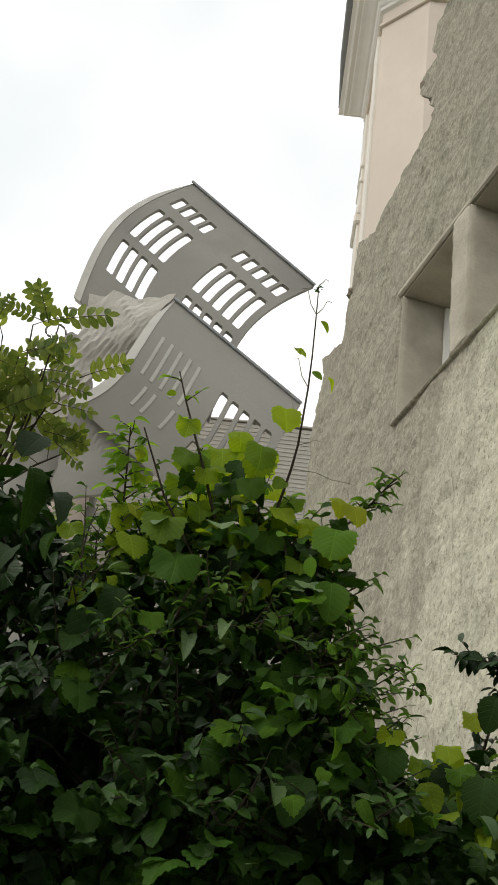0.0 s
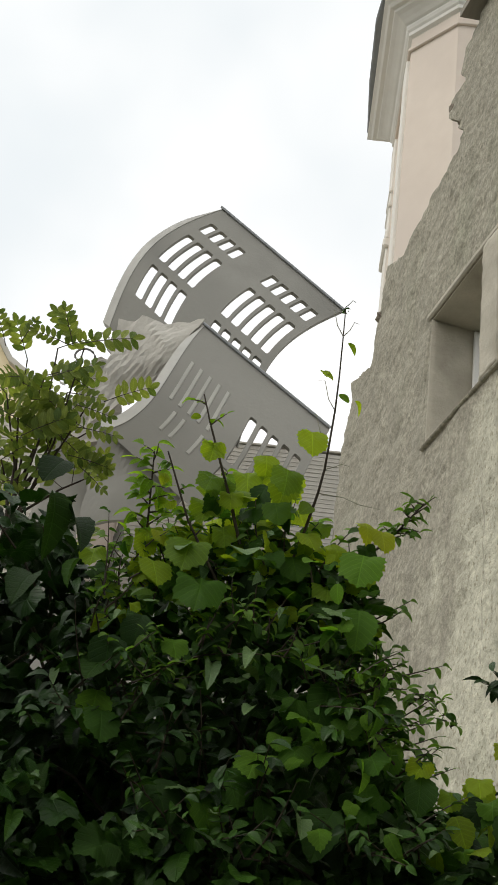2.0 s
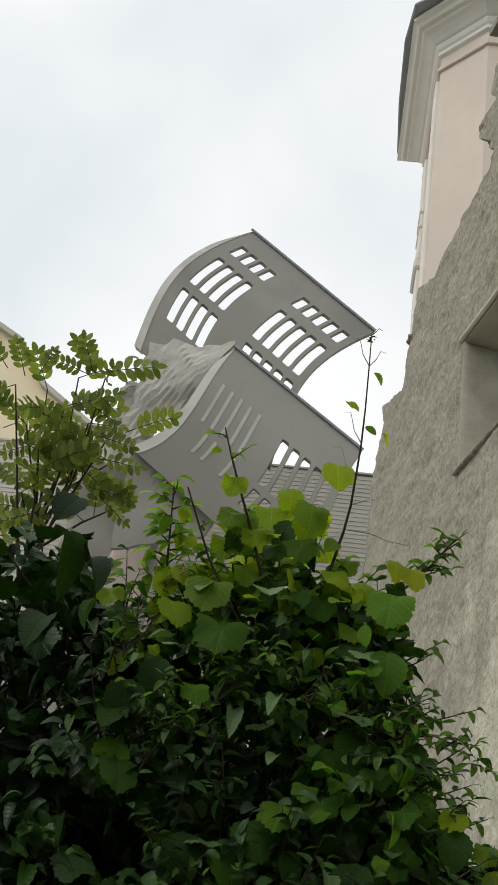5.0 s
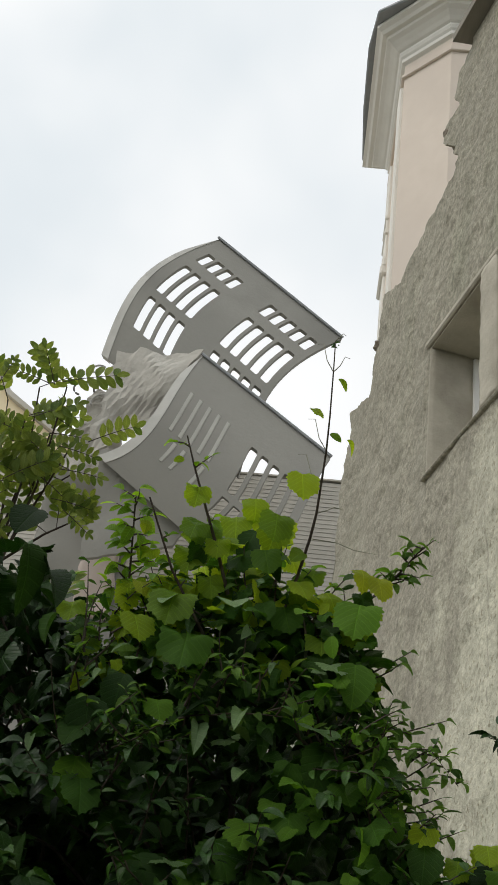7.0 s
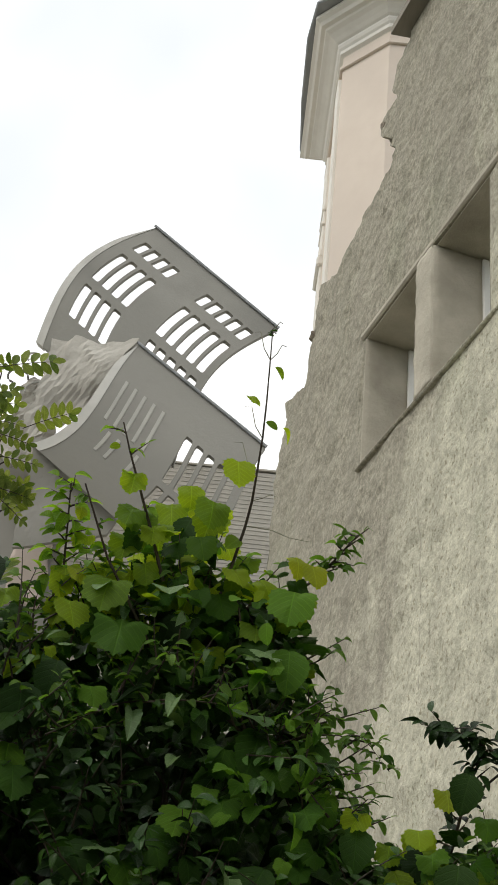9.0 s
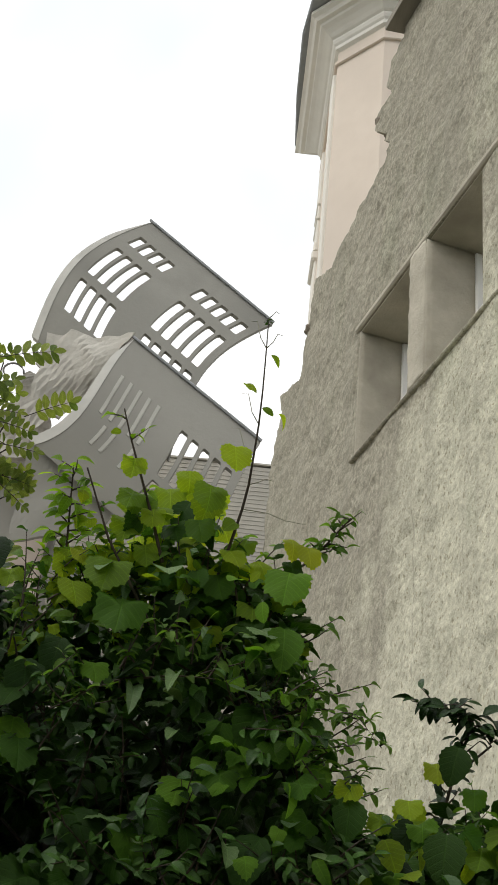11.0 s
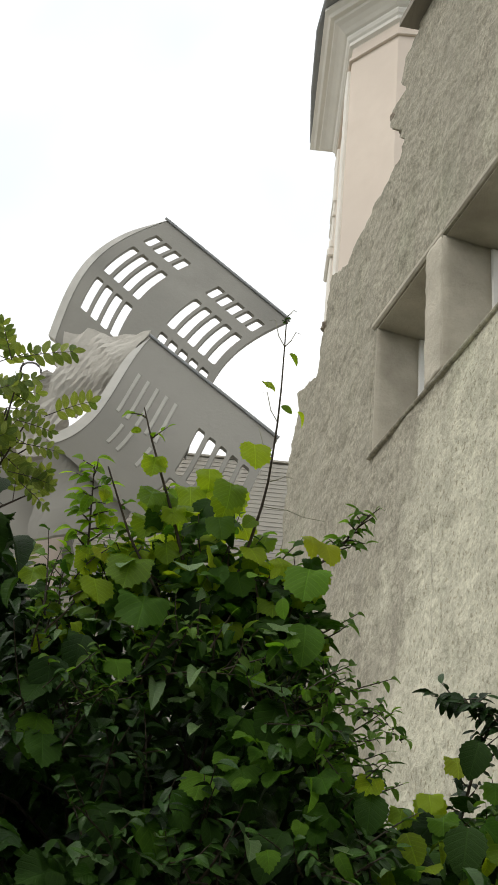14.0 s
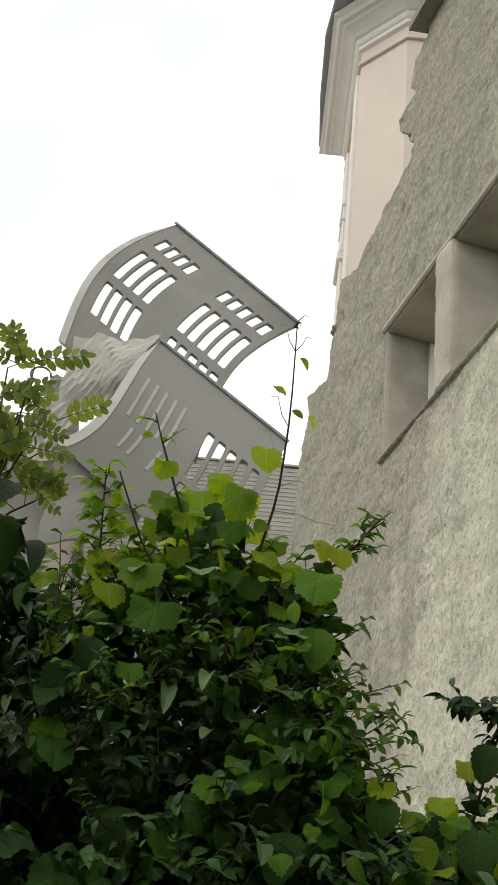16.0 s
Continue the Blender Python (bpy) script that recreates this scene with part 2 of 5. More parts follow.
M_CREAM = grained("cream_render", ((0.80, 0.68, 0.45), (0.84, 0.73, 0.52)), 0.6, 0.9, 0.15, 12.0)
M_ROOF = grained("dark_roof", ((0.09, 0.085, 0.08), (0.15, 0.14, 0.13)), 2.0, 0.8, 0.4, 10.0)
M_EAVE = grained("weathered_board", ((0.22, 0.20, 0.165), (0.34, 0.31, 0.26)), 3.0, 0.9, 0.5, 18.0, (1, 0.2, 1))
M_BARK = grained("dark_bark", ((0.030, 0.022, 0.016), (0.075, 0.055, 0.04)), 25.0, 0.9, 0.6, 90.0, (1, 1, 0.2))
M_SHOOT = grained("young_stem", ((0.035, 0.022, 0.018), (0.07, 0.05, 0.03)), 20.0, 0.6, 0.3, 120.0)
M_TENDRIL = grained("pale_tendril", ((0.20, 0.20, 0.13), (0.28, 0.27, 0.2)), 20.0, 0.6, 0.1, 120.0)


def bounce_earth():
    """Unseen ground: dark soil round the shrubs, pale dust beyond to bounce light upwards."""
    m = grained("dust_bounce_ground", ((0.30, 0.28, 0.24), (0.42, 0.40, 0.35)), 0.6, 0.95, 0.6, 14.0, stain=(0.20, 0.20, 0.15), stain_scale=0.3)
    n, l = m.node_tree.nodes, m.node_tree.links
    p = n["Principled BSDF"]
    pale = p.inputs["Base Color"].links[0].from_socket
    co = n.new("ShaderNodeTexCoord")
    sp = n.new("ShaderNodeSeparateXYZ")
    l.new(co.outputs["Object"], sp.inputs["Vector"])
    edge = n.new("ShaderNodeTexNoise")
    edge.inputs["Scale"].default_value, edge.inputs["Detail"].default_value = 0.7, 8
    l.new(co.outputs["Object"], edge.inputs["Vector"])
    add = n.new("ShaderNodeMath")
    add.operation = "MULTIPLY_ADD"
    l.new(edge.outputs["Fac"], add.inputs[0])
    add.inputs[1].default_value = 3.0
    l.new(sp.outputs["Y"], add.inputs[2])
    far = n.new("ShaderNodeMapRange")
    far.inputs["From Min"].default_value, far.inputs["From Max"].default_value = 7.5, 9.0
    l.new(add.outputs[0], far.inputs["Value"])
    mx = n.new("ShaderNodeMixRGB")
    l.new(far.outputs["Result"], mx.inputs[0])
    soil = n.new("ShaderNodeValToRGB")
    soil.color_ramp.elements[0].position, soil.color_ramp.elements[0].color = 0.35, (0.045, 0.040, 0.028, 1)
    soil.color_ramp.elements[1].position, soil.color_ramp.elements[1].color = 0.65, (0.060, 0.075, 0.036, 1)
    l.new(edge.outputs["Fac"], soil.inputs["Fac"])
    l.new(soil.outputs["Color"], mx.inputs[1])
    l.new(pale, mx.inputs[2])
    l.new(mx.outputs["Color"], p.inputs["Base Color"])
    return m


M_GROUND = bounce_earth()
M_WHITE = grained("white_frame_paint", ((0.72, 0.71, 0.68), (0.8, 0.79, 0.76)), 4.0, 0.6, 0.1, 60.0)
# DARK greens: the shade among the leaves is put into the colour
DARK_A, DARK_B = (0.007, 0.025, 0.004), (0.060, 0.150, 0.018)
# LIT greens: young leaf colour, brightened further for the light on top
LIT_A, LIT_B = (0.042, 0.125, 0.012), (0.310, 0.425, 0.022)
L_DARK = leafy("shade_tone_leaf", DARK_A, DARK_B, (1.5, 1.6, 0.6), True, 0.15, 0.42, 0.28)
# darkest copy: shade on the bushes is put into its near-black green
L_SHADED = leafy("deep_shade_mass", (0.005, 0.016, 0.003), (0.024, 0.070, 0.010), (1.4, 1.6, 0.6), True, 0.12, 0.42, 0.3)
# single leaf with shade in its colour, counterpart of the lit ones below
L_DARK_ONE = leafy("shade_tone_leaf_single", (0.012, 0.036, 0.006), (0.058, 0.138, 0.018), (1.5, 1.7, 0.6), False, 0.25, 0.5, 0.15)
# the same shade-darkened green for single leaves
L_SHADED_ONE = leafy("deep_shade_leaf", (0.006, 0.018, 0.003), (0.034, 0.080, 0.012), (1.4, 1.6, 0.6), False, 0.15, 0.6, 0.12)
# lit copy: the light on the outer leaves is put into its green
L_MID_ONE = leafy("lit_tone_leaf", (0.05, 0.125, 0.014), (0.15, 0.295, 0.026), (1.6, 1.8, 0.7), False, 0.45, 0.55, 0.15)
# sky sheen on tilted leaves, put into a paler green as well as gloss
L_PALE_ONE = leafy("sky_sheen_leaf", (0.05, 0.11, 0.035), (0.17, 0.27, 0.10), (1.4, 1.5, 0.7), False, 0.2, 0.35, 0.5)
L_LIT_ONE = leafy("lit_young_vine_leaf", LIT_A, LIT_B, (2.2, 2.0, 0.8), False, 0.5)
L_YELLOW_ONE = leafy("yellowing_leaf", (0.22, 0.30, 0.02), (0.31, 0.36, 0.03), (2.0, 1.8, 0.7), False, 0.5)
L_ROWAN = leafy("rowan_leaflet", (0.085, 0.135, 0.034), (0.24, 0.29, 0.075), (1.8, 1.8, 0.8), True, 0.4)
L_FRESH = leafy("fresh_leaflet", (0.085, 0.17, 0.014), (0.22, 0.36, 0.030), (1.9, 2.0, 0.8), True, 0.5)
L_ROSE = leafy("small_leaflet", (0.028, 0.075, 0.012), (0.14, 0.25, 0.036), (1.6, 1.8, 0.8), True, 0.4)


# ---------------------------------------------------------------- building aids
def empty(name, at=(0, 0, 0)):
    ob = new(name)
    ob.location = at
    ob.empty_display_size = 0.2
    bpy.context.view_layer.update()
    return ob


def mesh_of(name, verts, faces, mat, smooth=False, leaf_map=None):
    me = bpy.data.meshes.new(name)
    me.from_pydata([tuple(v) for v in verts], [], faces)
    me.materials.append(mat)
    if leaf_map is not None:
        ids = np.zeros(len(me.loops), dtype=np.int32)
        me.loops.foreach_get("vertex_index", ids)
        me.uv_layers.new(name="leaf").data.foreach_set("uv", np.asarray(leaf_map, dtype=np.float32)[ids].ravel())
    if smooth or leaf_map is not None:
        me.polygons.foreach_set("use_smooth", [True] * len(me.polygons))
    me.update()
    return me


def parent_base(ob):
    base = Vector()
    while ob is not None:
        if ob.parent is None:
            base += ob.location
        ob = ob.parent
    return base


def part(name, bm, mat, parent, label="", smooth=False):
    """One bmesh, or (verts, faces), as one mesh under a thing or a part."""
    if isinstance(bm, tuple):
        me = mesh_of(name, bm[0], bm[1], mat, smooth, bm[2] if len(bm) > 2 else None)
    else:
        me = bpy.data.meshes.new(name)
        bmesh.ops.recalc_face_normals(bm, faces=bm.faces)
        bm.to_mesh(me)
        bm.free()
        me.materials.append(mat)
        if smooth:
            me.polygons.foreach_set("use_smooth", [True] * len(me.polygons))
    ob = new(name, me)
    if parent is not None:
        ob.parent = parent
        ob.matrix_parent_inverse = Matrix.Translation(-parent_base(parent))
    if label:
        ob["label"] = label
    return ob


def prism(poly, direction, bm=None):
    """A closed polygon of points pushed along direction."""
    bm = bm or bmesh.new()
    d = Vector(direction)
    a = [bm.verts.new(Vector(p)) for p in poly]
    b = [bm.verts.new(Vector(p) + d) for p in poly]
    bm.faces.new(a)
    bm.faces.new(b[::-1])
    for k in range(len(a)):
        j = (k + 1) % len(a)
        bm.faces.new((a[j], a[k], b[k], b[j]))
    return bm


def bevelled(bm, width, segments=1):
    bmesh.ops.recalc_face_normals(bm, faces=bm.faces)
    bmesh.ops.bevel(bm, geom=list(bm.edges), offset=width, segments=segments, affect="EDGES", profile=0.6)
    return bm


def box(lo, hi, bevel=0.0):
    bm = prism([(lo[0], lo[1], lo[2]), (hi[0], lo[1], lo[2]), (hi[0], hi[1], lo[2]), (lo[0], hi[1], lo[2])], (0, 0, hi[2] - lo[2]))
    return bevelled(bm, bevel) if bevel else bm


def tube(points, radii, sides=7):
    """A tapered stem through points."""
    pts = [Vector(p) for p in points]
    verts, faces = [], []
    for k, p in enumerate(pts):
        d = (pts[min(k + 1, len(pts) - 1)] - pts[max(k - 1, 0)]).normalized()
        a = d.orthogonal().normalized()
        b = d.cross(a)
        for j in range(sides):
            w = 2 * math.pi * j / sides
            verts.append(p + radii[k] * (math.cos(w) * a + math.sin(w) * b))
    for k in range(len(pts) - 1):
        for j in range(sides):
            i2 = (j + 1) % sides
            faces.append((k * sides + j, k * sides + i2, (k + 1) * sides + i2, (k + 1) * sides + j))
    faces.append(tuple(range(sides))[::-1])
    faces.append(tuple((len(pts) - 1) * sides + j for j in range(sides)))
    return verts, faces


def joined(pieces):
    verts, faces = [], []
    for v, f in pieces:
        o = len(verts)
        verts += v
        faces += [tuple(i + o for i in q) for q in f]
    return verts, faces


# ---------------------------------------------------------------- ground
bm = bmesh.new()
bmesh.ops.create_grid(bm, x_segments=60, y_segments=60, size=600)
for v in bm.verts:
    v.co.z = 0.0 if v.co.length < 60 else 0.25 * noise.noise(v.co * 0.02)
ground = part("ground", bm, M_GROUND, None)
tagged(ground, "unseen ground, dark soil by the shrubs, pale dust beyond to bounce light up", "ground", kind="structure")

# ---------------------------------------------------------------- the old rough-cast wall
WALL_AT = Vector((1.262, 8.482, 0))
ALONG = Vector((-0.2924, 0.9563, 0))
INTO = Vector((0.9563, 0.2924, 0))


def on_wall(s, z, depth=0.0):
    return WALL_AT + s * ALONG + depth * INTO + Vector((0, 0, z))


BREAK = [(3.40, 0.0), (3.42, 5.0), (3.36, 8.5), (3.32, 8.95), (3.2, 9.4), (3.25, 9.73), (2.99, 9.67), (2.68, 9.58), (2.62, 9.8),
         (2.58, 10.2), (2.47, 10.47), (2.44, 10.78), (1.92, 10.52), (1.74, 10.65), (1.37, 10.84), (1.03, 10.89), (0.71, 10.92),
         (0.62, 11.13), (0.76, 11.3), (0.68, 11.33), (0.96, 11.6), (0.93, 11.8), (0.77, 11.82), (0.61, 11.84), (0.73, 12.06),
         (0.62, 12.3), (0.50, 12.42), (0.31, 12.5)]
NICHES = [(0.02, 1.10, 7.695, 9.11), (-1.20, -0.30, 7.695, 9.11)]
DEEP = 0.62


def ragged(line, step, size, keep=1):
    """Break a line into short uneven bits."""
    rnd = random.Random(5)
    out_line = []
    for (s0, z0), (s1, z1) in zip(line, line[1:]):
        n = max(1, int(math.hypot(s1 - s0, z1 - z0) / step))
        for k in range(n):
            f = k / n
            j = size if out_line and z0 > 7 else 0.0
            s, z = s0 + f * (s1 - s0), z0 + f * (z1 - z0)
            bite = 2.6 * j * noise.noise(Vector((s * 5.5, z * 5.5, 2.0)))
            out_line.append((s + rnd.uniform(-j, j) - abs(bite) * 0.7, z + rnd.uniform(-j, j) - abs(bite) * 0.5))
    out_line.append(line[-1])
    return out_line


def wall_mesh():
    edge = ragged(BREAK, 0.045, 0.020)
    outline = edge + [(-11.0, 12.5), (-11.0, 0.0)]
    pts = [Vector(p) for p in outline]
    edges = [(k, (k + 1) % len(pts)) for k in range(len(pts))]
    for s0, s1, z0, z1 in NICHES:
        o = len(pts)
        pts += [Vector(p) for p in ((s0, z0), (s1, z0), (s1, z1), (s0, z1))]
        edges += [(o, o + 1), (o + 1, o + 2), (o + 2, o + 3), (o + 3, o)]
    rnd = random.Random(2)
    for a in np.arange(-1.9, 3.3, 0.075):
        for b in np.arange(3.6, 12.4, 0.075):
            p = Vector((a + rnd.uniform(-0.022, 0.022), b + rnd.uniform(-0.022, 0.022)))
            if inside(p, outline) and not any(s0 - 0.04 < p.x < s1 + 0.04 and z0 - 0.04 < p.y < z1 + 0.04 for s0, s1, z0, z1 in NICHES):
                pts.append(p)
    v2, e2, f2 = delaunay_2d_cdt(pts, edges, [], 0, 1e-5)[:3]
    keep = []
    for f in f2:
        c = sum((v2[i] for i in f), Vector((0, 0))) / len(f)
        if inside(c, outline) and not any(s0 < c.x < s1 and z0 < c.y < z1 for s0, s1, z0, z1 in NICHES):
            keep.append(f)
    verts = []
    for p in v2:
        q = Vector((p.x, p.y, 0))
        lump = 0.026 * noise.noise(q * 1.3) + 0.022 * noise.noise(q * 3.6) + 0.030 * noise.noise(q * 8.0) * noise.noise(q * 1.9) + 0.011 * noise.noise(q * 9)
        verts.append(on_wall(p.x, p.y, lump))
    count = len(verts)
    verts += [on_wall(p.x, p.y, DEEP) for p in v2]
    faces = [tuple(f) for f in keep] + [tuple(i + count for i in f)[::-1] for f in keep]
    used = {}
    for f in keep:
        for a, b in zip(f, f[1:] + f[:1]):
            used[(a, b)] = 1
    for a, b in used:
        if (b, a) not in used:
            faces.append((b, a, a + count, b + count))
    return verts, faces


def inside(p, poly):
    hit = False
    for k in range(len(poly)):
        (x0, y0), (x1, y1) = poly[k - 1], poly[k]
        if (y0 > p.y) != (y1 > p.y) and p.x < (x1 - x0) * (p.y - y0) / (y1 - y0) + x0:
            hit = not hit
    return hit


wall = part("wall_east", wall_mesh(), M_STUCCO, None)
tagged(wall, "half-demolished old wall with rough grey-beige stucco and a ragged edge", "wall", kind="structure")


def wall_box(s0, s1, z0, z1, d0, d1, bevel=0.0):
    bm = prism([on_wall(s0, z0, d0), on_wall(s1, z0, d0), on_wall(s1, z0, d1), on_wall(s0, z0, d1)], (0, 0, z1 - z0))
    return bevelled(bm, bevel) if bevel else bm


def worn_slab(s0, s1, z0, z1, d0, d1, seed, across):
    """A coat of plaster with an uneven face and worn edges; across: it lies on the reveal, else on the wall's face."""
    nu, nv = 10, 40
    verts, faces = [], []
    for layer in (0, 1):
        for i in range(nu + 1):
            for j in range(nv + 1):
                u, v = i / nu, j / nv
                z = z0 + (z1 - z0) * v
                if across:
                    d, q = d0 + (d1 - d0) * u, Vector((d0 + (d1 - d0) * u, z, seed))
                    lump = 0.004 * noise.noise(q * 4) + 0.004 * noise.noise(q * 13) + 0.006 * max(0, 1 - u * 5) ** 2
                    verts.append(on_wall(s1 - 0.020 + lump if layer == 0 else s1 - 0.003, z, d))
                else:
                    a, q = s0 + (s1 - s0) * u, Vector((s0 + (s1 - s0) * u, z, seed))
                    lump = 0.010 * noise.noise(q * 4) + 0.010 * noise.noise(q * 13)
                    worn = 0.012 * (max(0, 1 - u * 5) ** 2 + max(0, u * 5 - 4) ** 2)
                    verts.append(on_wall(a, z, -0.030 + lump + worn if layer == 0 else 0.035))
    n = (nu + 1) * (nv + 1)
    ring = [i * (nv + 1) for i in range(nu + 1)] + [nu * (nv + 1) + j for j in range(1, nv + 1)] + [i * (nv + 1) + nv for i in range(nu - 1, -1, -1)] + list(range(nv - 1, 0, -1))
    for i in range(nu):
        for j in range(nv):
            k = i * (nv + 1) + j
            faces.append((k, k + nv + 1, k + nv + 2, k + 1))
            faces.append((k + n, k + n + 1, k + n + nv + 2, k + n + nv + 1))
    for a, b in zip(ring, ring[1:] + ring[:1]):
        faces.append((b, a, a + n, b + n))
    return verts, faces


for k, (s0, s1, z0, z1) in enumerate(NICHES):
    part("jamb_plaster", worn_slab(s0, s1, z0 + 0.003, z1 - 0.016, -0.018 if k else 0.004, DEEP, 3.0 + k, True), M_PLASTER, wall, "smooth dusty plaster of the reveal", smooth=True)
    part("soffit_plaster", wall_box(s0 + 0.003, s1 - 0.003, z1 - 0.014, z1 - 0.003, 0.012, DEEP), M_PLASTER, wall)
    part("window_frame", wall_box(s1 - 0.058, s1 - 0.022, z0 + 0.02, z1 - 0.03, 0.42, 0.48, 0.008), M_WHITE, wall, "white painted remains of a window frame")
part("pier_plaster", worn_slab(NICHES[1][1] - 0.002, NICHES[0][0] - 0.004, 7.70, 9.10, 0, 0, 7.0, False), M_PLASTER, wall, "pale worn plaster on the pier between the openings", smooth=True)
part("lintel_band", wall_box(-3.2, 1.17, 9.113, 9.185, -0.026, 0.05, 0.018), M_PLASTER, wall, "pale worn plaster band over the openings")
part("sill_band", wall_box(-3.2, 1.14, 7.662, 7.692, -0.034, 0.06, 0.01), M_STUCCO, wall)
rnd = random.Random(8)
for k in range(9):
    bm = bmesh.new()
    bmesh.ops.create_icosphere(bm, subdivisions=2, radius=rnd.uniform(0.03, 0.07))
    for v in bm.verts:
        v.co *= 1 + 0.5 * noise.noise(v.co * 18 + Vector((k, 0, 0)))
        v.co.z *= 0.6
    bmesh.ops.translate(bm, verts=bm.verts, vec=on_wall(rnd.uniform(0.55, 1.03), 7.715, rnd.uniform(0.03, 0.3)))
    part("broken_plaster", bm, M_PLASTER, wall, "fallen plaster lumps in the niche")
# broken roof edge at the wall head
part("eave_board", prism([on_wall(0.45, 12.52, -0.16), on_wall(0.30, 12.52, DEEP), on_wall(-11, 12.52, DEEP), on_wall(-11, 12.52, -0.16)], (0, 0, 0.09)), M_EAVE, wall, "grey weathered eave boards with a broken end")
part("roof_slope", prism([on_wall(0.25, 12.62, -0.14), on_wall(-11, 12.62, -0.14), on_wall(-11, 12.95, 0.75), on_wall(0.1, 12.95, 0.75)], (0, 0, 0.06)), M_ROOF, wall)

# rubble lumps stuck on the broken edge
rnd = random.Random(11)
for (s0, z0), (s1, z1) in zip(BREAK[3:], BREAK[4:]):
    for k in range(3):
        f = rnd.random()
        bm = bmesh.new()
        bmesh.ops.create_icosphere(bm, subdivisions=2, radius=1.0)
        size = rnd.uniform(0.03, 0.085)
        for v in bm.verts:
            v.co *= size * (1 + 0.5 * noise.noise(v.co * 1.7 + Vector((s0 * 7, z0 * 5, k))))
            v.co.z *= 0.75
        c = on_wall(s0 + f * (s1 - s0) - 0.02, z0 + f * (z1 - z0) - 0.02, rnd.uniform(0.05, DEEP - 0.08))
        bmesh.ops.translate(bm, verts=bm.verts, vec=c)
        part("broken_stone", bm, M_RUBBLE, wall)


# ---------------------------------------------------------------- unseen wall added behind the path to keep sky light off the hedge
bm = box((-9.0, -3.2, 0.0), (4.5, -2.8, 4.6), 0.02)
tagged(part("shade_wall_south", bm, M_STUCCO, None), "plain stucco wall, unseen, added to darken the hedge front", "wall", kind="structure")

# ---------------------------------------------------------------- the pink house with the heavy cornice
house = tagged(empty("cornice_house", (2.9, 16.4, 0)), "tall house with pink render, pale moulded cornice and grey zinc eave", "house")
PLAN = [(0.88, 17.75), (0.88, 15.2), (1.59, 14.53), (5.6, 14.53), (5.6, 17.75)]
RIM = [(0.33, 18.22), (0.245, 16.9), (0.225, 15.5), (0.33, 14.70), (1.37, 13.99), (6.14, 13.99), (6.14, 18.22)]


def swollen(plan, by):
    """The plan pushed outwards by so many metres."""
    out_plan = []
    n = len(plan)
    for k in range(n):
        a, b, c = (Vector(plan[(k + j) % n]) for j in (-1, 0, 1))
        d0, d1 = (b - a).normalized(), (c - b).normalized()
        n0, n1 = Vector((-d0.y, d0.x)) * -1, Vector((-d1.y, d1.x)) * -1
        m = (n0 + n1).normalized()
        out_plan.append(b + m * by / max(0.3, m.dot(n0)))
    return [(p.x, p.y) for p in out_plan]


SIGN = 1 if swollen(PLAN, 0.1)[1][0] < PLAN[1][0] else -1


def storey(by, z0, z1, bevel=0.0):
    bm = prism([(x, y, z0) for x, y in swollen(PLAN, SIGN * by)], (0, 0, z1 - z0))
    return bevelled(bm, bevel) if bevel else bm


EAVE = 20.38
part("wall", storey(0.0, 0.0, EAVE - 0.12), M_PINK, house)
part("string_course", storey(0.05, 19.26, 19.34, 0.012), M_PINK, house, "narrow pink moulding round the house")
COVE = [(0.0, 19.60), (0.06, 19.64), (0.06, 19.72), (0.09, 19.76), (0.11, 19.82), (0.11, 19.86), (0.15, 19.89), (0.20, 19.95), (0.27, 20.02), (0.34, 20.07),
        (0.36, 20.11), (0.43, 20.13), (0.47, 20.19), (0.535, 20.24), (0.535, 20.31), (0.0, 20.31)]
rings = [[(x, y, z) for x, y in swollen(PLAN, SIGN * by)] for by, z in COVE]
cove_v = [p for ring in rings for p in ring]
cove_f = [(5 * k + j, 5 * k + (j + 1) % 5, 5 * k + 5 + (j + 1) % 5, 5 * k + 5 + j) for k in range(len(COVE) - 1) for j in range(5)]
bm = bmesh.new()
made = [bm.verts.new(p) for p in cove_v]
for f in cove_f:
    bm.faces.new([made[i] for i in f])
part("cornice", bm, M_TRIM, house, "pale moulded cornice with a wide cove, seen from below")
part("gutter", bevelled(prism([(x, y, 20.32) for x, y in RIM], (0, 0, 0.09)), 0.025), M_ZINC, house, "grey zinc gutter along the eave")
top = swollen(PLAN, SIGN * 0.5)
bm = bmesh.new()
low = [bm.verts.new((x, y, 20.42)) for x, y in top]
apex = [bm.verts.new((3.0, 16.4, 23.0)), bm.verts.new((4.4, 16.4, 23.0))]
for k in range(5):
    a, b = low[k], low[(k + 1) % 5]
    if k in (0, 1, 4):
        bm.faces.new((a, b, apex[0])) if k != 4 else bm.faces.new((a, b, apex[0], apex[1]))
    elif k == 2:
        bm.faces.new((a, b, apex[1], apex[0]))
    else:
        bm.faces.new((a, b, apex[1]))
part("roof", bm, M_ROOF, house, "dark hipped roof")
# corner pilasters on the side wall, with a lower ledge
part("pilaster", box((0.83, 17.15, 0.0), (0.90, 17.72, 19.20), 0.02), M_TRIM, house)
part("pilaster", box((0.82, 15.32, 0.0), (0.90, 15.80, 19.20), 0.02), M_TRIM, house)
part("ledge", box((0.775, 17.1, 16.55), (0.95, 17.86, 16.75), 0.03), M_TRIM, house, "stepped pale ledge on the corner")
part("ledge", box((0.80, 17.12, 16.75), (0.93, 17.82, 16.95), 0.03), M_TRIM, house)
for z in (17.5, 17.85):
    part("capital", box((0.81, 17.12, z), (0.92, 17.76, z + 0.10), 0.02), M_TRIM, house)


